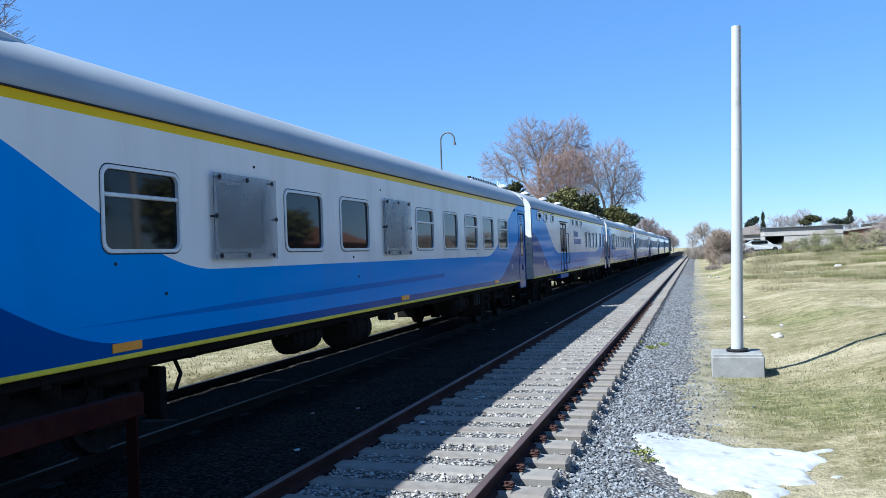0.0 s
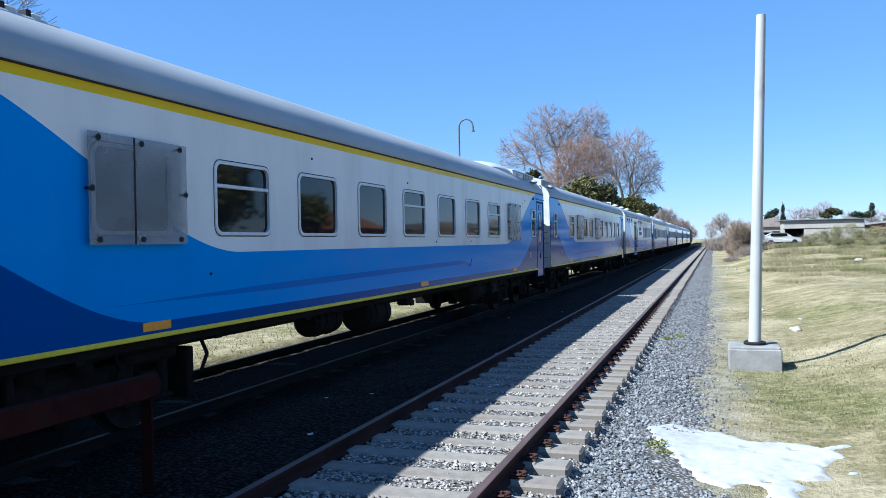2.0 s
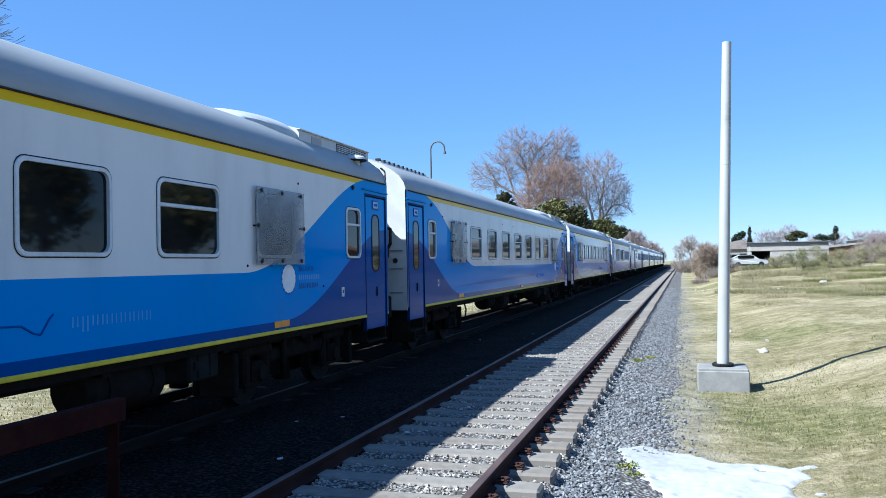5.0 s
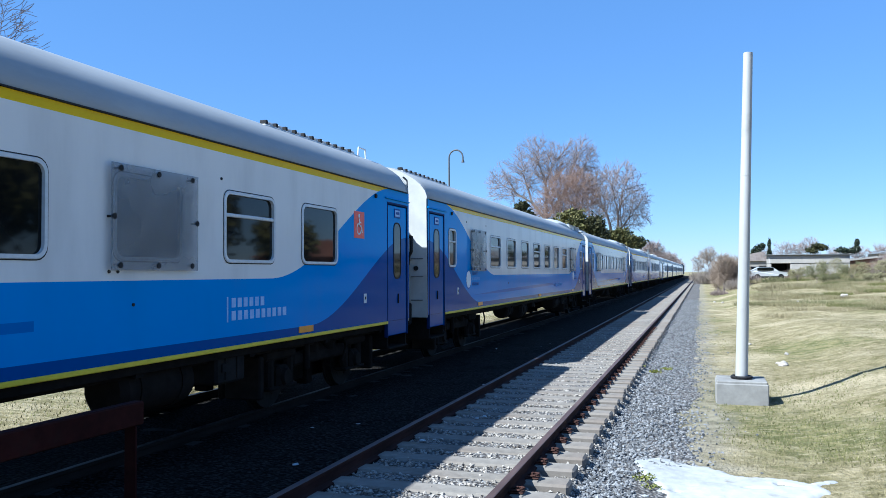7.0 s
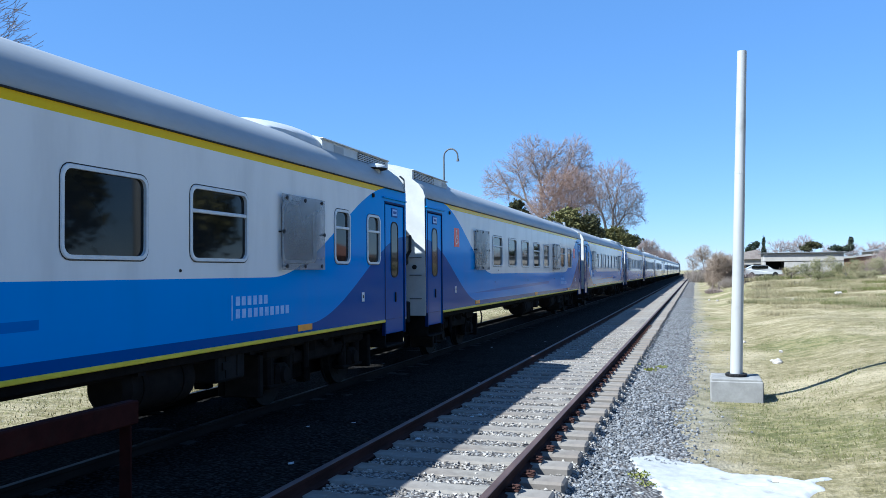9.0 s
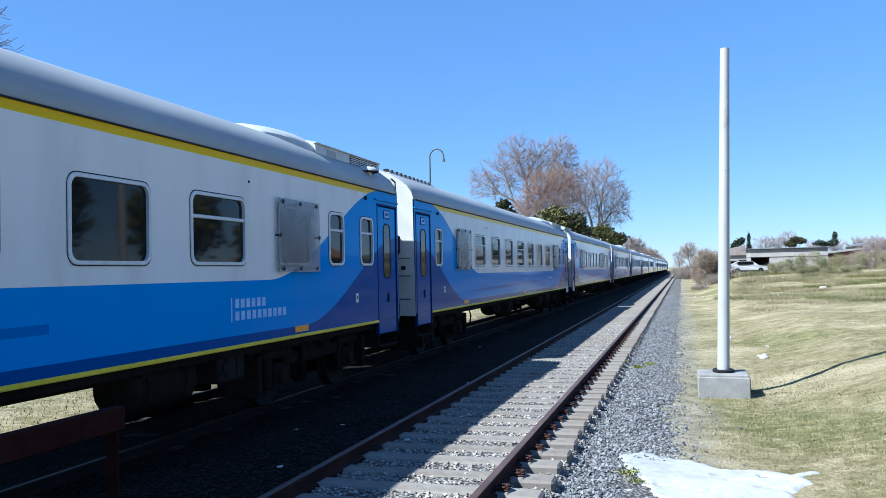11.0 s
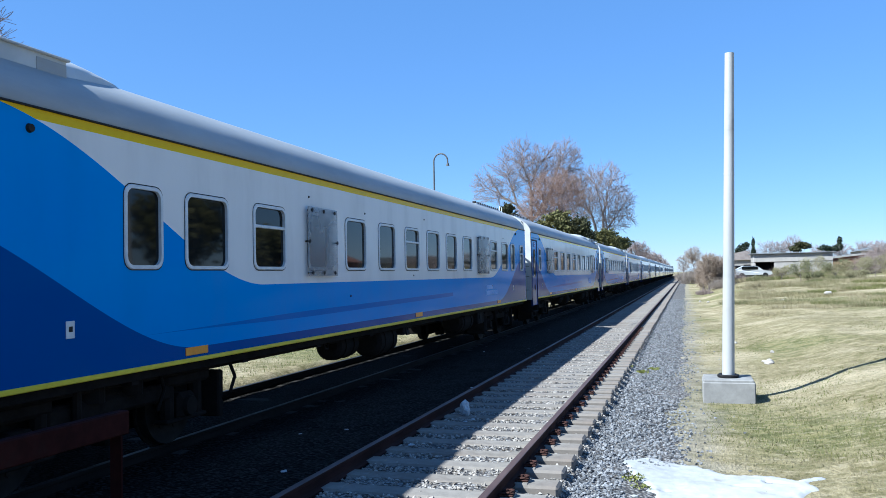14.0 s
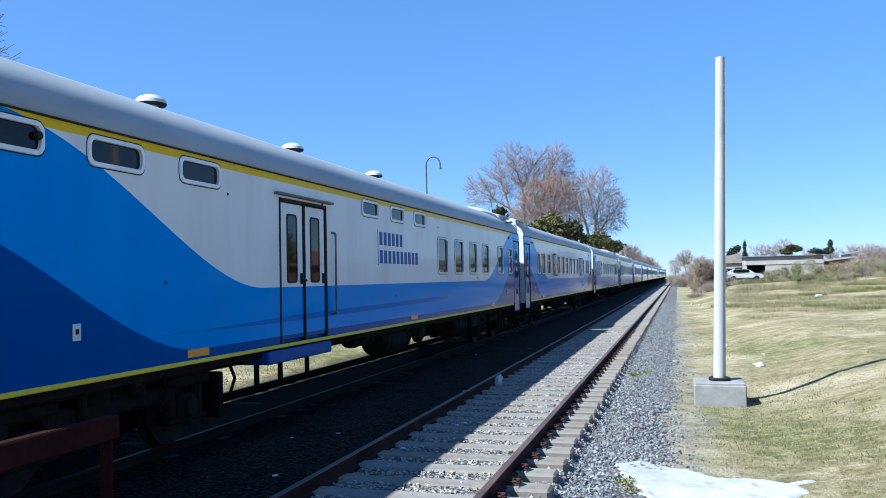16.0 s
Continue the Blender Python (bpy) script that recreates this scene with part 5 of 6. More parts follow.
def leafy_tree(x, y, z, clouds, height, r, mat, count, size, seed, label, category="tree", group=""):
    """A trunk with limbs that reach into several uneven clumps of leaves."""
    rng = random.Random(seed)
    ob = thing("tree" if category == "tree" else "shrub", label, category, group)
    b = Build()
    b.tube((0, 0, -0.4), (0.05, 0, height * 0.5), r, r * 0.6, 8)
    for c, _ in clouds:
        b.tube((0.03, 0, height * 0.3), c, r * 0.5, r * 0.15, 6)
    part("trunk", b, BARK, ob)
    t = Build()
    for c, rad in clouds:
        leaf_cloud(rng, t, c, rad, int(count / len(clouds)), size)
    me = bpy.data.meshes.new("crown")
    me.from_pydata(t.v, [], t.f)
    me.materials.append(mat)
    part("crown", me, None, ob)
    ob.location = (x, y, z)
    return ob


def crown_tree(x, y, z, lobes, r, seed, label, twig=TWIG, thin=0.022, sprigs=4, reach=1.1, fork=0.36, group="bare trees"):
    """A tree whose limbs divide until they reach points spread through its lobes."""
    rng = random.Random(seed)
    ob = thing("tree", label, "tree", group)
    b, t = Build(), Build()
    goals = []
    for c, rad, n in lobes:
        for _ in range(n):
            v = Vector((rng.gauss(0, 1), rng.gauss(0, 1), rng.gauss(0, 1))).normalized()
            k = rng.random() ** 0.42 * (1.0 + 0.22 * noise.noise(v * 2.3 + Vector((seed, 0, 0))))
            goals.append(Vector((c[0] + v.x * rad[0] * k, c[1] + v.y * rad[1] * k, c[2] + v.z * rad[2] * k)))
    total = len(goals)

    def shake(s):
        return Vector((rng.uniform(-s, s), rng.uniform(-s, s), rng.uniform(-s, s)))

    def limb(p, pts, rp):
        n = len(pts)
        big = n > total * 0.02
        if n <= 2:
            for g in pts:
                d = g - p
                m = p + d * 0.5 + shake(d.length * 0.10)
                t.tube(p, m, thin * 1.3, thin, 3, False)
                t.tube(m, g, thin, thin * 0.7, 3, False)
                for _ in range(sprigs):
                    e = (d.normalized() * 0.7 + shake(0.9) + Vector((0, 0, 0.25))).normalized() * rng.uniform(0.4, 1.0) * reach
                    f = m + (g - m) * rng.random()
                    t.tube(f, f + e, thin * 0.7, thin * 0.4, 3, False)
            return
        c = sum(pts, Vector()) / n
        q = p + (c - p) * fork * rng.uniform(0.8, 1.2)
        rq = max(thin, r * (n / total) ** 0.5 * 0.9)
        m = (p + q) / 2 + shake((q - p).length * 0.09)
        w = b if big else t
        sides = 7 if n > total * 0.2 else (5 if big else 3)
        w.tube(p, m, rp, (rp + rq) / 2, sides, False)
        w.tube(m, q, (rp + rq) / 2, rq, sides, False)
        k = 3 if n > 8 and rng.random() < 0.5 else 2
        heads = rng.sample(pts, k)
        for _ in range(3):
            sets = [[] for _ in heads]
            for g in pts:
                sets[min(range(k), key=lambda i: (g - heads[i]).length_squared)].append(g)
            heads = [sum(o, Vector()) / len(o) if o else h for o, h in zip(sets, heads)]
        for o in sets:
            if len(o) == n:
                o, rest = o[: n // 2], o[n // 2:]
                limb(q, rest, rq)
            if o:
                limb(q, o, max(thin, r * (len(o) / total) ** 0.5))

    low = min(g.z for g in goals)
    foot = Vector((rng.uniform(-0.2, 0.2), 0, max(0.5, low * 0.45)))
    b.tube((0, 0, -0.4), foot, r * 1.25, r, 9, False)
    limb(foot, goals, r)
    part("trunk", b, BARK, ob, smooth=60)
    me = bpy.data.meshes.new("crown")
    me.from_pydata(t.v, [], t.f)
    me.materials.append(twig)
    part("crown", me, None, ob)
    ob.location = (x, y, z)
    return ob


PLANE = "large bare plane tree with a pale branching crown"
crown_tree(-26.0, 140, -0.3, [((-0.9, 0, 21.9), (5.0, 4.5, 4.4), 520), ((6.2, 0, 22.3), (3.9, 3.6, 3.4), 340), ((-7.5, 0, 17.6), (3.0, 3.0, 4.2), 210), ((-3.6, 0, 18.2), (3.8, 3.6, 4.2), 320), ((2.0, 1, 18.6), (4.6, 4.2, 4.6), 420), ((6.4, 1, 18.6), (4.4, 3.4, 4.0), 420)], 0.55, 11, PLANE)
crown_tree(-14.6, 150, -0.3, [((-3.2, 0, 17.2), (3.2, 3.0, 3.6), 260), ((0.3, 0, 18.2), (5.0, 4.4, 4.7), 500), ((3.6, 0, 14.8), (2.9, 2.8, 3.5), 280), ((-1.6, 0, 13.9), (4.2, 3.4, 3.4), 320), ((2.6, 0, 11.6), (3.8, 3.0, 2.3), 240)], 0.46, 37, PLANE)
crown_tree(-20.2, 132, -0.3, [((0.2, 0, 15.4), (5.2, 3.6, 3.8), 1000), ((-3.4, 0, 12.6), (3.4, 2.8, 2.6), 420), ((1.5, 0, 12.2), (4.4, 3.0, 2.4), 460)], 0.30, 5, "bare tree with dense reddish twigs", twig=TWIGRED, thin=0.020, sprigs=6, reach=0.9)
bare_tree(-23.3, 16.5, -0.3, 3.4, 0.22, 7, 3, 0.60, 41, "bare tree with thin branches beyond the train", bend=0.26, up=0.0, thin=0.008)
leafy_tree(-16.4, 112, -0.3, [((-0.4, 0, 9.6), (2.5, 2.0, 1.5)), ((-2.8, 0, 8.4), (1.8, 1.6, 1.5)), ((0.8, 0, 7.6), (2.6, 2.0, 2.0))], 9, 0.22, OLIVE, 3600, 0.24, 3, "olive green evergreen behind the train")
leafy_tree(-13.9, 112, -0.3, [((0, 0, 8.6), (1.9, 1.8, 1.7)), ((0.9, 0, 7.0), (1.7, 1.6, 2.0)), ((-1.4, 0, 6.8), (1.8, 1.6, 2.0))], 8, 0.22, EVERGREEN, 3400, 0.24, 9, "dark green evergreen behind the train")
leafy_tree(-24.5, 115, -0.3, [((0, 0, 11.6), (1.2, 1.0, 1.0)), ((0.8, 0, 10.2), (1.4, 1.2, 1.2))], 11, 0.2, EVERGREEN, 1500, 0.24, 15, "dull green evergreen behind the train")
leafy_tree(-12.0, 130, -0.3, [((0, 0, 8.0), (2.0, 1.6, 1.4)), ((1.4, 0, 6.8), (1.8, 1.6, 1.6))], 8, 0.2, OLIVE, 2400, 0.26, 19, "olive green tree beyond the train")
leafy_tree(-11.2, 150, -0.3, [((0, 0, 7.4), (2.5, 2.0, 1.4)), ((-1.8, 0, 6.4), (2.0, 1.8, 1.6))], 7, 0.2, OLIVE, 2000, 0.28, 21, "olive green tree beyond the train")
for x, y, top, w, n, k in ((-11.0, 200, 9.2, 2.8, 260, 61), (-9.2, 230, 7.6, 3.0, 220, 62), (-9.6, 265, 7.2, 3.2, 200, 63), (-9.0, 310, 7.0, 3.0, 160, 64), (-9.0, 350, 6.6, 3.0, 140, 65)):
    crown_tree(x, y, -0.3, [((0, 0, top - 1.6), (w, 2.2, 1.9), n), ((0.5, 0, top - 3.4), (w * 0.8, 2.0, 1.6), n // 2)], 0.25, k, "bare roundish tree far along the line", thin=0.035, sprigs=5)

# tall trees beyond the open side, mirrored in the coach windows
for k, (x, y, h) in enumerate(((21, 30, 8.5), (24, 38, 9.5), (22, 47, 8.0), (26, 55, 9.0), (25, 66, 7.0), (20, 20, 8.0), (23, 8, 9.0))):
    leafy_tree(x, y, 0.4, [((0, 0, h * 0.55), (3.2, 3.0, h * 0.30)), ((1.8, 1, h * 0.75), (2.4, 2.2, h * 0.22)), ((-1.8, -1, h * 0.68), (2.2, 2.2, h * 0.22))], h * 0.8, 0.25, EVERGREEN if k % 2 else OLIVE, 2600, 0.36, 500 + k, "tall dull green tree beyond the grassy bank")

# trees on the open side, far beyond the bank
for x, y, top, w, n, k in ((17.5, 190, 8.3, 2.6, 150, 73), (20.2, 192, 8.0, 2.2, 130, 74), (22.2, 190, 9.2, 2.2, 120, 75), (13.8, 188, 7.0, 2.2, 110, 76), (25.4, 176, 6.6, 1.8, 130, 77), (29.5, 178, 6.9, 2.6, 170, 78), (34.0, 180, 7.2, 2.8, 170, 79), (37.5, 182, 7.4, 2.6, 160, 80)):
    crown_tree(x, y, 0.3, [((0, 0, top - 1.8), (w, 1.8, 1.6), n), ((0.3, 0, top - 3.6), (w * 0.9, 1.6, 1.5), n // 2)], 0.18, k, "bare far tree with hazy twigs", thin=0.024, sprigs=4, reach=0.8)
leafy_tree(10.9, 172, 0.3, [((0, 0, 6.1), (1.1, 1.0, 0.9)), ((-0.7, 0, 5.4), (0.9, 0.9, 0.8)), ((0.7, 0, 6.6), (0.7, 0.8, 0.6))], 6, 0.15, DARKLEAF, 1000, 0.22, 81, "dark round tree far beyond the bank")
leafy_tree(12.9, 172, 0.3, [((0, 0, 5.2), (0.5, 0.5, 1.2)), ((0, 0, 6.9), (0.34, 0.34, 1.3))], 7, 0.1, DARKLEAF, 900, 0.2, 82, "narrow dark cypress far beyond the bank")
leafy_tree(21.0, 168, 0.3, [((-0.9, 0, 5.5), (1.3, 1.2, 0.7)), ((0.8, 0, 6.0), (1.4, 1.2, 0.75)), ((0.0, 0, 6.3), (1.2, 1.1, 0.6))], 6, 0.15, EVERGREEN, 1800, 0.2, 83, "umbrella-shaped green pine beyond the buildings")
leafy_tree(25.7, 172, 0.3, [((0, 0, 5.6), (1.3, 1.1, 0.6)), ((0.9, 0, 5.3), (0.9, 0.9, 0.6))], 5, 0.15, DARKLEAF, 800, 0.22, 84, "dark leafy tree beyond the buildings")
leafy_tree(28.4, 172, 0.3, [((0, 0, 5.7), (0.9, 0.9, 0.9)), ((0.1, 0, 6.9), (0.5, 0.6, 0.9)), ((-0.7, 0, 5.4), (0.7, 0.8, 0.7))], 6, 0.15, DARKLEAF, 900, 0.22, 85, "dark tall tree beyond the buildings")
for x, y, top, w, k in ((21.6, 104, 4.2, 1.6, 91), (24.2, 108, 4.8, 1.9, 92), (26.6, 106, 4.6, 1.8, 93), (19.4, 100, 3.3, 1.3, 94)):
    crown_tree(x, y, 0.4, [((0, 0, top - 1.4), (w, 1.4, 1.4), 190), ((0.2, 0, top - 2.7), (w * 1.1, 1.4, 1.1), 110)], 0.12, k, "leafless brown thicket tree on the rise", thin=0.017, sprigs=5, reach=0.7)
for x, y, top, w, n, k in ((2.3, 88, 3.9, 1.0, 520, 96), (3.3, 90, 3.6, 1.0, 460, 97), (1.7, 94, 3.3, 0.8, 300, 101), (4.2, 95, 3.3, 1.0, 360, 102), (1.3, 150, 6.4, 1.6, 300, 98), (-0.4, 172, 5.4, 1.6, 200, 99)):
    crown_tree(x, y, -0.2, [((0, 0, top - 1.3), (w, 0.9, 1.35), n), ((0, 0, top - 2.5), (w * 0.85, 0.9, 1.0), n // 2)], 0.09, k, "dense leafless brown shrub tree beside the ballast", twig=BROWNTWIG, thin=0.012, sprigs=6, reach=0.55)


BARKTWIG = leaf_material("grey_stems", (0.16, 0.132, 0.112), (0.288, 0.248, 0.212), 0.95)


def twig_bush(x, y, z, radii, count, length, mat, seed, label, category="bush", group=""):
    """A dense thicket of thin upright stems."""
    rng = random.Random(seed)
    b = Build()
    for _ in range(count):
        a = rng.uniform(0, 6.283)
        q = rng.random() ** 0.5
        p = Vector((math.cos(a) * radii[0] * q, math.sin(a) * radii[1] * q, rng.uniform(0, 0.35) * radii[2]))
        top = radii[2] * (1.0 - 0.55 * q * q) * rng.uniform(0.55, 1.1)
        d = Vector((math.cos(a) * q * 0.45 + rng.uniform(-0.35, 0.35), math.sin(a) * q * 0.45 + rng.uniform(-0.35, 0.35), 1.0)).normalized()
        e = p + d * min(length * rng.uniform(0.5, 1.2), max(0.2, top - p.z))
        s = d.orthogonal().normalized() * rng.uniform(0.005, 0.012) * (y / 60.0)
        s.rotate(Matrix.Rotation(rng.uniform(0, 3.14), 3, d))
        b.add((p - s, p + s, e), ((0, 1, 2),))
    me = bpy.data.meshes.new("bush")
    me.from_pydata(b.v, [], b.f)
    me.materials.append(mat)
    ob = new("bush", me)
    tagged(ob, label, category, group)
    ob.location = (x, y, z)
    return ob


for k, (x, y, rx, h, n) in enumerate(((3.4, 86, 1.2, 1.4, 1800), (1.6, 80, 0.8, 0.8, 1200), (0.9, 150, 2.0, 3.6, 1600), (2.9, 158, 2.2, 5.2, 1600), (5.2, 150, 2.2, 4.6, 1600), (4.9, 92, 1.2, 1.6, 1500), (-0.4, 190, 2.0, 4.4, 1200), (21.5, 100, 2.0, 3.2, 2200), (24.0, 104, 2.2, 3.6, 2200), (18.6, 98, 1.6, 2.6, 1800), (16.5, 104, 1.4, 1.9, 1500), (10.4, 106, 1.2, 1.7, 1300), (13.4, 106, 1.3, 1.6, 1300))):
    twig_bush(x, y, ground_z(x, y) - 0.1, (rx, 1.2, h), int(n * 0.7), 1.9, TWIG if k % 2 else (BARKTWIG if k < 7 else SCRUB), 200 + k, "thicket of bare brown stems on the bank", "bush", "thickets on the bank")
for k, (x, y, w, h) in enumerate(((8.7, 84, 0.9, 1.5), (9.9, 80, 1.1, 2.1), (11.2, 82, 1.3, 2.4), (12.6, 79, 1.3, 2.0), (14.2, 78, 1.5, 2.1), (16.0, 80, 1.6, 2.3), (17.6, 76, 1.4, 2.0), (19.0, 82, 1.5, 2.2), (10.4, 76, 0.9, 1.0), (13.4, 74, 1.0, 1.0), (16.8, 70, 1.0, 0.9))):
    leafy_tree(x, y, ground_z(x, y) - 0.1, [((0, 0, h * 0.45), (w, 0.7, h * 0.42)), ((w * 0.5, 0, h * 0.7), (w * 0.55, 0.6, h * 0.32)), ((-w * 0.5, 0, h * 0.6), (w * 0.5, 0.6, h * 0.3))], h * 0.7, 0.04, (DRYLEAF, GREYGREEN, DRYLEAF, GREYGREEN, DRYLEAF)[k % 5], 3600, 0.042, 400 + k, "tall tangled scrub with dry yellow-green leaves", "shrub", "tall scrub on the bank")
rng0 = random.Random(77)
for k in range(120):
    y = rng0.uniform(36, 104)
    x = rng0.uniform(0.055, 0.26) * y
    if 0.045 < x / y < 0.085 and y > 96:
        continue
    h = rng0.uniform(0.10, 0.28) + rng0.uniform(0.05, 0.5) * smooth(44, 72, y) + 0.5 * smooth(70, 95, y) * rng0.random() ** 2
    twig_bush(x, y, ground_z(x, y) - 0.05, (rng0.uniform(0.8, 1.9), rng0.uniform(0.5, 1.6), h), 900, 0.7, (SCRUB, BLADE, GREYGREEN, SCRUB, GREENBLADE, SCRUB, BLADE, DRYLEAF)[k % 8], 300 + k, "clump of tall dry grass on the bank", "grass clump", "tall grass clumps")


# ---------------------------------------------------------------- buildings and a car beyond the bank
def flat_house():
    g = 0.75
    ob = thing("low_building", "low grey building with a flat slab roof and an open bay", "building")
    part("roof", Build().box(-0.2, 8.6, -4.5, 0.3, 2.05, 3.02, 0.04), SLAB, ob)
    part("roof_edge", Build().box(-0.5, 9.0, -4.8, 0.5, 3.02, 3.12, 0.03), GREYBOX, ob, "dark roof edge")
    part("wall", Build().box(2.1, 8.6, -4.42, -4.1, 0.0, 2.05).box(-0.2, 8.6, -0.2, 0.1, 0.0, 2.05).box(8.3, 8.6, -4.1, 0, 0.0, 2.05).box(-0.2, 0.0, -4.42, 0.0, 0.0, 2.05), SLAB, ob)
    # near-black panel in place of the shaded depth of the bay
    part("bay", Build().box(0.05, 2.05, -0.6, -0.4, 0.0, 2.05), DARKVOID, ob, "near-black panel for the shade in the open bay")
    ob.location = (8.1, 110, g)
    w = thing("brick_building", "low building with a red brick wall and sloping roof edge", "building")
    part("wall", Build().extrude([(0, 0.0), (5.0, 0.0), (5.0, 2.62), (0, 2.1)], -0.3, 3), BRICK, w)
    part("roof", Build().extrude([(-0.3, 2.09), (5.3, 2.67), (5.3, 2.85), (-0.3, 2.26)], -0.6, 3.2), SLAB, w)
    w.location = (16.2, 112, g + 0.1)
    s = thing("shed", "weathered shed with a low pitched roof", "shed")
    part("wall", Build().box(-3.2, 0, 0, 3, 0, 2.6), SLAB, s)
    part("roof", Build().extrude([(-3.5, 2.5), (0.3, 2.5), (0.3, 2.62), (-0.9, 3.8), (-3.5, 3.3)], -0.3, 3.3), BARK, s)
    part("door", Build().box(-1.4, -0.5, -0.03, 0.02, 0, 1.9), DARKVOID, s)
    s.location = (8.9, 118, g)
    r = thing("house", "red brick house with a tiled hip roof", "house")
    part("wall", Build().box(0, 11, 0, 8, 0, 3.2), BRICK, r)
    part("roof", Build().add([(-0.5, -0.5, 3.2), (11.5, -0.5, 3.2), (11.5, 8.5, 3.2), (-0.5, 8.5, 3.2), (3.5, 4, 5.2), (7.5, 4, 5.2)], ((0, 1, 5, 4), (1, 2, 5), (2, 3, 4, 5), (3, 0, 4), (3, 2, 1, 0))), BRICK, r)
    for k in range(3):
        part("window", Build().box(1.4 + 3.2 * k, 2.8 + 3.2 * k, -0.04, 0.02, 1.0, 2.3, 0.01), GLASS, r)
    r.location = (25.5, 80, 0.5)
    h = thing("house", "far hall with a long low arched grey roof", "house")
    arch = [(26.6 * k / 12 - 0.3, 4.6 + 1.3 * math.sin(math.pi * k / 12) ** 0.6) for k in range(13)]
    part("wall", Build().box(0, 26, 0, 8, 0, 4.6), SLAB, h)
    part("roof", Build().extrude(arch, -0.6, 8.6), GREYBOX, h)
    for k in range(6):
        part("window", Build().box(2 + 4 * k, 3.4 + 4 * k, -0.05, 0.02, 2.0, 3.4), GLASS, h)
    h.location = (28.2, 152, 0.1)


flat_house()


def parked_car(x, y, z, turn, label):
    ob = thing("parked_car", label, "car", "parked cars")
    prof = [(-2.1, 0.35), (2.05, 0.35), (2.1, 0.62), (1.95, 0.82), (1.05, 0.95), (0.45, 1.38), (-1.0, 1.42), (-1.75, 1.05), (-2.1, 0.95)]
    b = Build()
    n = len(prof)
    vs = []
    for s, k in ((-0.82, 0.0), (-0.86, 1.0), (0.86, 1.0), (0.82, 0.0)):
        vs += [(px, s * (1.0 if pz < 0.96 else 0.84), pz + 0.0 * k) for px, pz in prof]
    fs = [(j * n + i, j * n + (i + 1) % n, (j + 1) * n + (i + 1) % n, (j + 1) * n + i) for j in range(3) for i in range(n)]
    fs += [tuple(range(n)), tuple(range(3 * n, 4 * n))]
    b.add(vs, fs)
    part("body", b, CARPAINT, ob)
    for s in (-1, 1):
        part("side_window", Build().box(-1.3, 0.5, s * 0.80 - 0.02, s * 0.80 + 0.02, 1.0, 1.32, 0.01), GLASS, ob)
        for px in (-1.3, 1.3):
            part("wheel", Build().tube((px, s * 0.70, 0.31), (px, s * 0.90, 0.31), 0.31, 0.30, 16), GASKET, ob)
    ob.location = (x, y, z)
    ob.rotation_euler.z = turn


parked_car(7.4, 102, 0.95, 0.15, "white parked car on the grass near the low building")
parked_car(6.0, 105, 1.05, 0.4, "white parked van-like car beside another")


# ---------------------------------------------------------------- loose stones, grass and litter
def stones(name, label, mat, count, place, lo, hi, seed):
    rng = random.Random(seed)
    v, f = [], []
    base = [(1, 0, 0), (0, 1, 0), (-1, 0, 0), (0, -1, 0), (0, 0, 1), (0, 0, -1)]
    tri = ((0, 1, 4), (1, 2, 4), (2, 3, 4), (3, 0, 4), (1, 0, 5), (2, 1, 5), (3, 2, 5), (0, 3, 5))
    for _ in range(count):
        p = place(rng)
        if p is None:
            continue
        s = rng.uniform(lo, hi)
        m = Euler((rng.uniform(0, 6.28), rng.uniform(0, 6.28), rng.uniform(0, 6.28))).to_matrix()
        o = len(v)
        for q in base:
            w = m @ (Vector(q) * s * rng.uniform(0.6, 1.25))
            v.append((p[0] + w.x, p[1] + w.y, p[2] + w.z * 0.8))
        f += [tuple(o + i for i in t) for t in tri]
    me = bpy.data.meshes.new(name)
    me.from_pydata(v, [], f)
    me.materials.append(mat)
    return tagged(new(name, me), label, "gravel", kind="stuff")


STONE = stone_material("loose_stone", (0.050, 0.052, 0.057), (0.262, 0.264, 0.272))
PALESTONE = stone_material("pale_stone", (0.1248, 0.108, 0.0912), (0.3752, 0.3464, 0.3128))


def on_shoulder(rng):
    y = 5.5 + 60 * rng.random() ** 2.2
    x = -1.19 + 1.95 * rng.random()
    edge = 0.30 * noise.noise(Vector((0.3, y * 0.45, 2.0))) + 0.18 * noise.noise(Vector((0.9, y * 1.9, 5.0)))
    if ((x - 0.2) / 0.9) ** 2 + ((y - 8.6) / 1.2) ** 2 < 1:
        return None
    if rng.random() < 0.992 * smooth(-0.70, 0.25, x + edge) ** 0.8:
        return None
    return (x, y, max(bed_z(x, y), ground_z(x, y)) + rng.uniform(-0.004, 0.02))


def in_cribs(rng):
    y = 4.5 + 26 * rng.random() ** 1.4
    x = rng.uniform(-3.5, -1.2)
    k = ((y - 3.271) / SLEEPER_STEP) % 1.0
    if min(k, 1 - k) < 0.25 and rng.random() < 0.96 and abs(x - NEAR_X) < 1.3:
        return None
    if min(abs(x - (NEAR_X - 0.873)), abs(x - (NEAR_X + 0.873))) < 0.09:
        return None
    return (x, y, bed_z(x, y) + rng.uniform(-0.004, 0.014))


stones("gravel", "loose grey crushed stone on the ballast shoulder", STONE, 44000, on_shoulder, 0.012, 0.032, 1)
stones("gravel", "loose pale crushed stone between the sleepers", PALESTONE, 19000, in_cribs, 0.012, 0.031, 2)


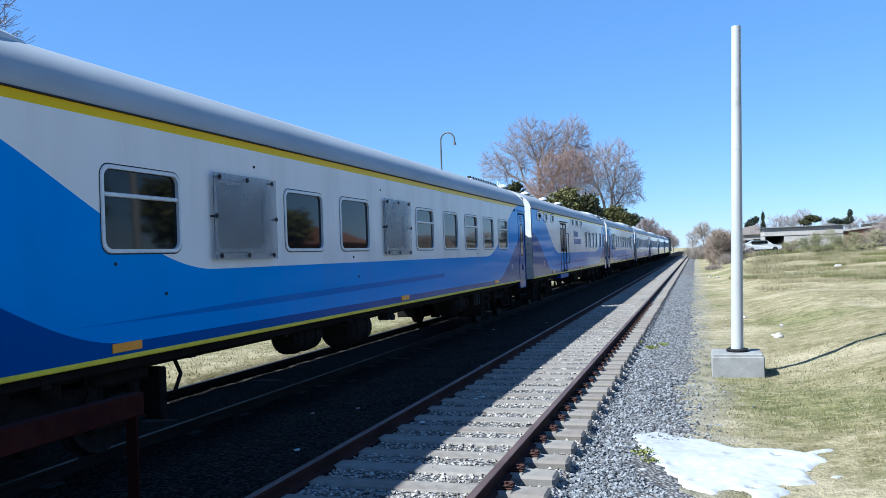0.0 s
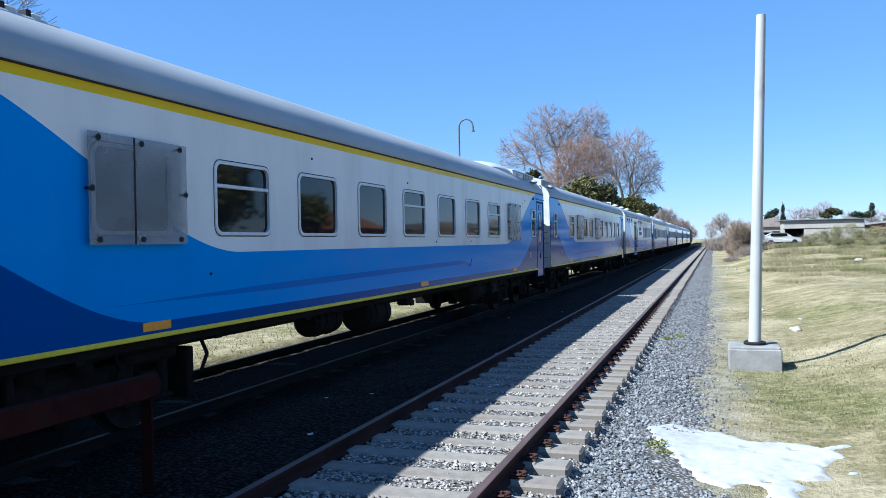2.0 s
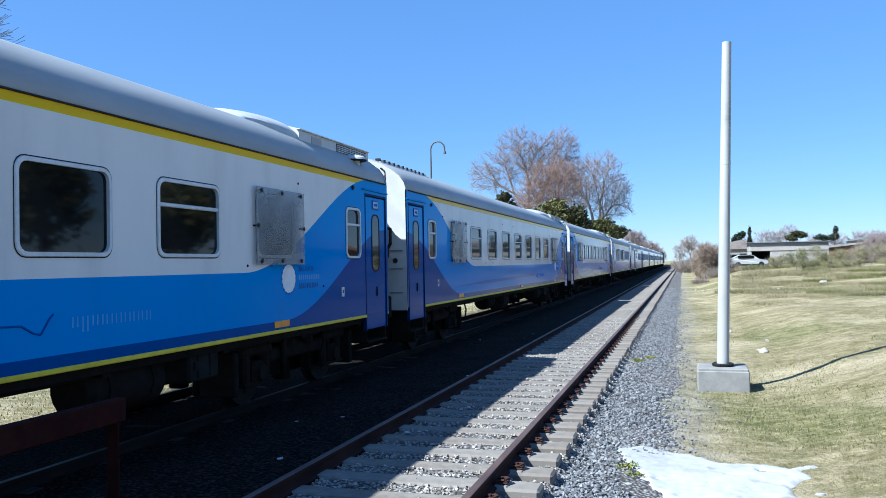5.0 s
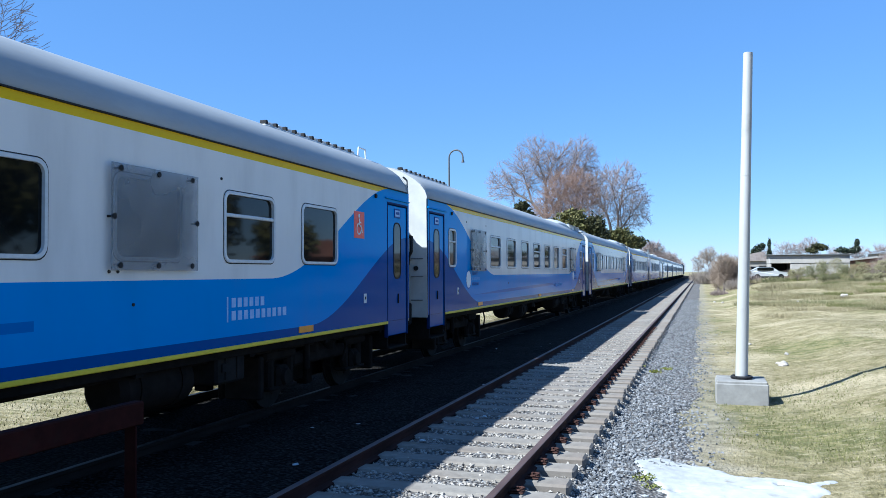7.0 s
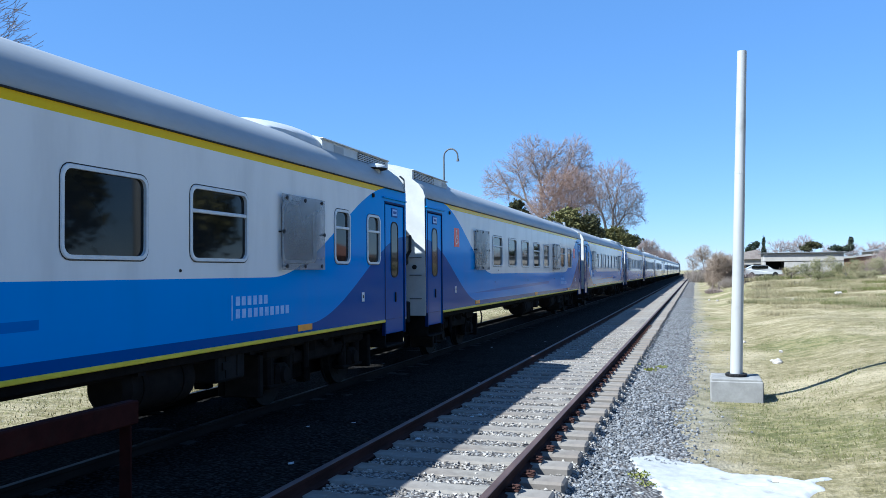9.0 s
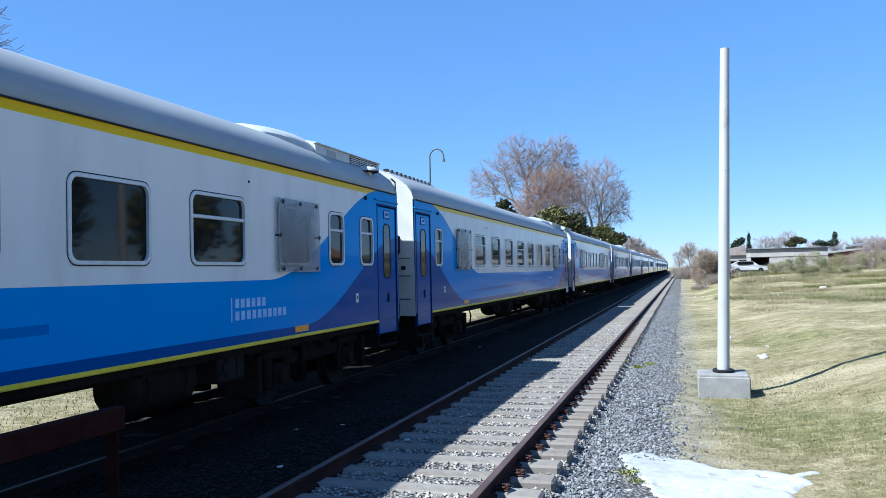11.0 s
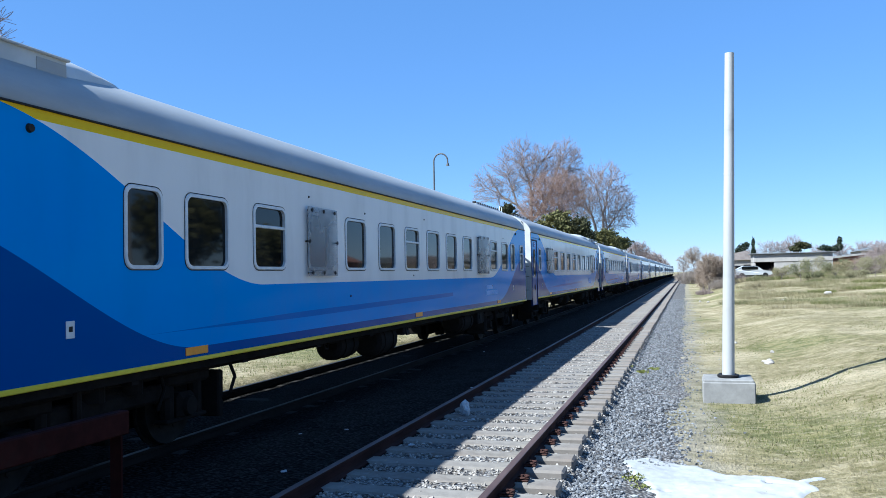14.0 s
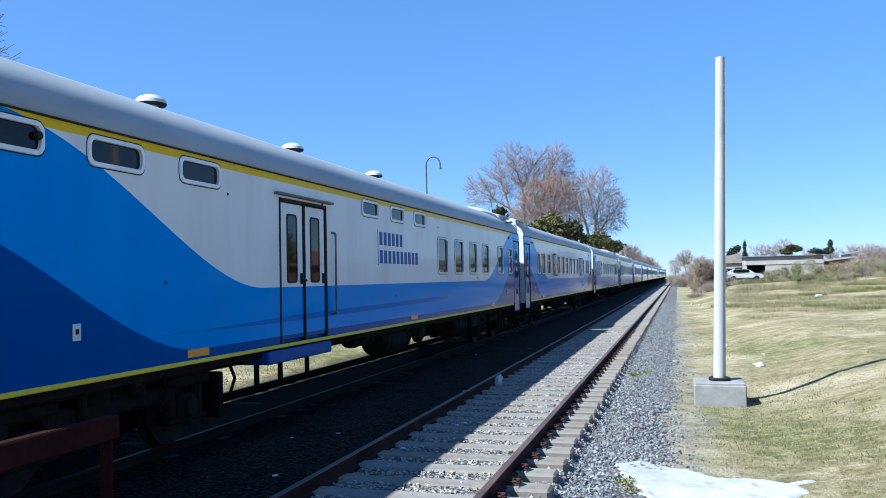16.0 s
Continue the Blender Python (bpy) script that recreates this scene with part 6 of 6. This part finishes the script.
def blades(name, label, mat, count, place, lo, hi, seed):
    rng = random.Random(seed)
    v, f = [], []
    for _ in range(count):
        p = place(rng)
        if p is None:
            continue
        h = rng.uniform(lo, hi)
        a = rng.uniform(0, 6.283)
        s = rng.uniform(0.004, 0.009) * (1 + p[1] / 60)
        lean = (rng.uniform(-0.7, 0.7) * h, rng.uniform(-0.7, 0.7) * h)
        o = len(v)
        v += [(p[0] - s * math.cos(a), p[1] - s * math.sin(a), p[2] - 0.01), (p[0] + s * math.cos(a), p[1] + s * math.sin(a), p[2] - 0.01), (p[0] + lean[0], p[1] + lean[1], p[2] + h)]
        f.append((o, o + 1, o + 2))
    me = bpy.data.meshes.new(name)
    me.from_pydata(v, [], f)
    me.materials.append(mat)
    return tagged(new(name, me), label, "grass", kind="stuff")


def on_bank(rng):
    y = 5.5 + 40 * rng.random() ** 1.5
    x = -0.05 + (1.2 + 0.32 * y) * rng.random()
    n = noise.noise(Vector((x * 0.8, y * 0.5, 4.4))) - 0.3 * (1 - smooth(0.1, 0.6, x))
    if rng.random() > 0.55 + n or (x < 1.5 and 7.3 < y < 9.9 and rng.random() < 0.93):
        return None
    return (x, y, ground_z(x, y))


def on_green(rng):
    y = 5.5 + 26 * rng.random() ** 1.3
    x = 0.2 + (1.0 + 0.30 * y) * rng.random()
    if noise.noise(Vector((x * 0.35 + 8, y * 0.3, 1.2))) < 0.18 or (x < 1.5 and 7.3 < y < 9.9):
        return None
    return (x, y, ground_z(x, y))


def behind_train(rng):
    y = rng.uniform(8, 45)
    return (rng.uniform(-16, -8.5), y, ground_z(-9.5, y))


blades("grass", "short dry winter grass on the bank", BLADE, 55000, on_bank, 0.010, 0.034, 5)
blades("grass", "patches of short green grass on the bank", GREENBLADE, 30000, on_green, 0.012, 0.042, 6)
blades("grass", "dry grass on the far side of the train", GREENBLADE, 26000, behind_train, 0.02, 0.055, 7)


WEEDLEAF = leaf_material("weed_leaves", (0.096, 0.112, 0.02), (0.208, 0.208, 0.048), 0.8)


def weed(x, y, n, h, seed, label):
    rng = random.Random(seed)
    b = Build()
    for _ in range(n):
        a, q = rng.uniform(0, 6.283), rng.random() ** 0.6
        p = Vector((math.cos(a) * q * h * 1.4, math.sin(a) * q * h * 1.4, rng.uniform(0.0, 0.5) * h))
        d = Vector((rng.uniform(-1, 1), rng.uniform(-1, 1), rng.uniform(0.2, 1))).normalized() * h * 0.35
        s = d.orthogonal().normalized() * h * 0.12
        b.add((p, p + d * 0.5 + s, p + d, p + d * 0.5 - s), ((0, 1, 2, 3),))
    ob = thing("weed", label, "weed", "weeds in the gravel", "stuff", b=b, material=WEEDLEAF)
    ob.location = (x, y, max(bed_z(x, y), ground_z(x, y)))


weed(-0.60, 8.82, 90, 0.09, 1, "small green weed at the edge of the lime patch")
weed(-0.50, 8.55, 60, 0.07, 2, "small green weed at the edge of the lime patch")
weed(-0.95, 18.0, 160, 0.10, 3, "low yellow-green weeds on the ballast shoulder")
weed(-0.75, 18.6, 140, 0.09, 4, "low yellow-green weeds on the ballast shoulder")
weed(-1.30, 18.4, 100, 0.08, 5, "low yellow-green weeds on the ballast shoulder")
weed(-1.45, 7.9, 50, 0.06, 6, "small weed beside a sleeper end")


def rock(x, y, s, seed):
    rng = random.Random(seed)
    bm = bmesh.new()
    bmesh.ops.create_icosphere(bm, subdivisions=2, radius=1)
    for v in bm.verts:
        k = 1 + 0.35 * noise.noise(v.co * 1.4 + Vector((seed, 0, 0)))
        v.co = Vector((v.co.x * s * 1.3 * k, v.co.y * s * k, v.co.z * s * 0.75 * k))
    me = bpy.data.meshes.new("rock")
    bm.to_mesh(me)
    bm.free()
    me.materials.append(PALESTONE)
    ob = tagged(new("rock", me), "pale lump of stone lying on the dry grass", "rock", "rocks on the bank")
    ob.location = (x, y, ground_z(x, y) + s * 0.35)
    ob.rotation_euler.z = rng.uniform(0, 6)


for k, (x, y, s) in enumerate(((1.78, 20.3, 0.10), (1.72, 20.9, 0.05), (2.05, 22.5, 0.055), (1.35, 26.0, 0.06), (7.9, 52.0, 0.22), (4.9, 47.0, 0.12), (1.4, 60.0, 0.10), (0.9, 62.0, 0.09))):
    rock(x, y, s, k + 1)


def plastic_bag():
    """A crumpled carrier bag, caught in the train's draught."""
    bm = bmesh.new()
    bmesh.ops.create_icosphere(bm, subdivisions=3, radius=1)
    for v in bm.verts:
        k = 1 + 0.5 * noise.noise(v.co * 1.3) + 0.25 * noise.noise(v.co * 3.7)
        v.co = Vector((v.co.x * 0.07 * k, v.co.y * 0.085 * k, v.co.z * 0.11 * k))
    me = bpy.data.meshes.new("plastic_bag")
    bm.to_mesh(me)
    bm.free()
    me.materials.append(LITTER)
    return tagged(new("plastic_bag", me), "crumpled white plastic bag blown along the track", "plastic bag")


BAG = plastic_bag()
BAG_PATH = [
    (0.0, -5.15, 2.0), (12.0, -5.15, 2.2), (12.5, -5.15, 4.4), (12.8, -4.83, 6.58), (13.0, -4.38, 7.87), (13.2, -3.96, 9.05), (13.5, -3.62, 11.0), (13.7, -3.30, 11.53),
    (14.0, -3.12, 11.45), (14.5, -3.20, 11.77), (15.0, -3.28, 12.86), (15.3, -3.36, 14.0), (15.6, -3.30, 14.53), (16.0, -3.26, 14.97),
]


def scrap(x, y, z, s, seed):
    rng = random.Random(seed)
    b = Build()
    pts = [(rng.uniform(0.6, 1) * s * math.cos(a * 1.05), rng.uniform(0.6, 1) * s * math.sin(a * 1.05), rng.uniform(0, 0.25) * s) for a in range(6)]
    b.add(pts + [(p[0] * 0.95, p[1] * 0.95, p[2] + 0.012) for p in pts], [tuple(range(6)), tuple(range(6, 12))] + [(i, (i + 1) % 6, 6 + (i + 1) % 6, 6 + i) for i in range(6)])
    ob = thing("scrap", "pale scrap of litter lying on the ballast", "litter", "scraps on the ballast", b=b, material=LITTER)
    ob.location = (x, y, z)


rng1 = random.Random(8)
for k in range(26):
    scrap(rng1.uniform(-5.3, -2.9), rng1.uniform(6, 30), -0.135, rng1.uniform(0.02, 0.05), k)


def motions():
    """The train draws away; its wheels roll."""
    for ob, y in TRAIN:
        walk(ob, [(t, pose(TRACK_X, y + SPEED * t, -LOW)) for t in (0.0, 4.0, 8.0, 12.0, 16.0)])
    walk(BAG, [(t, pose(x, y, -0.04, 0, 25 * math.sin(3 * y), 40 * math.sin(1.3 * y))) for t, x, y in BAG_PATH])
    step = math.degrees(SPEED / FPS / 0.455)
    for ws in WHEELS:
        m = ws.location.copy()
        walk(ws, [(k / FPS, pose(m.x, m.y, m.z, -((step * k) % 360.0))) for k in range(0, 481)])


motions()
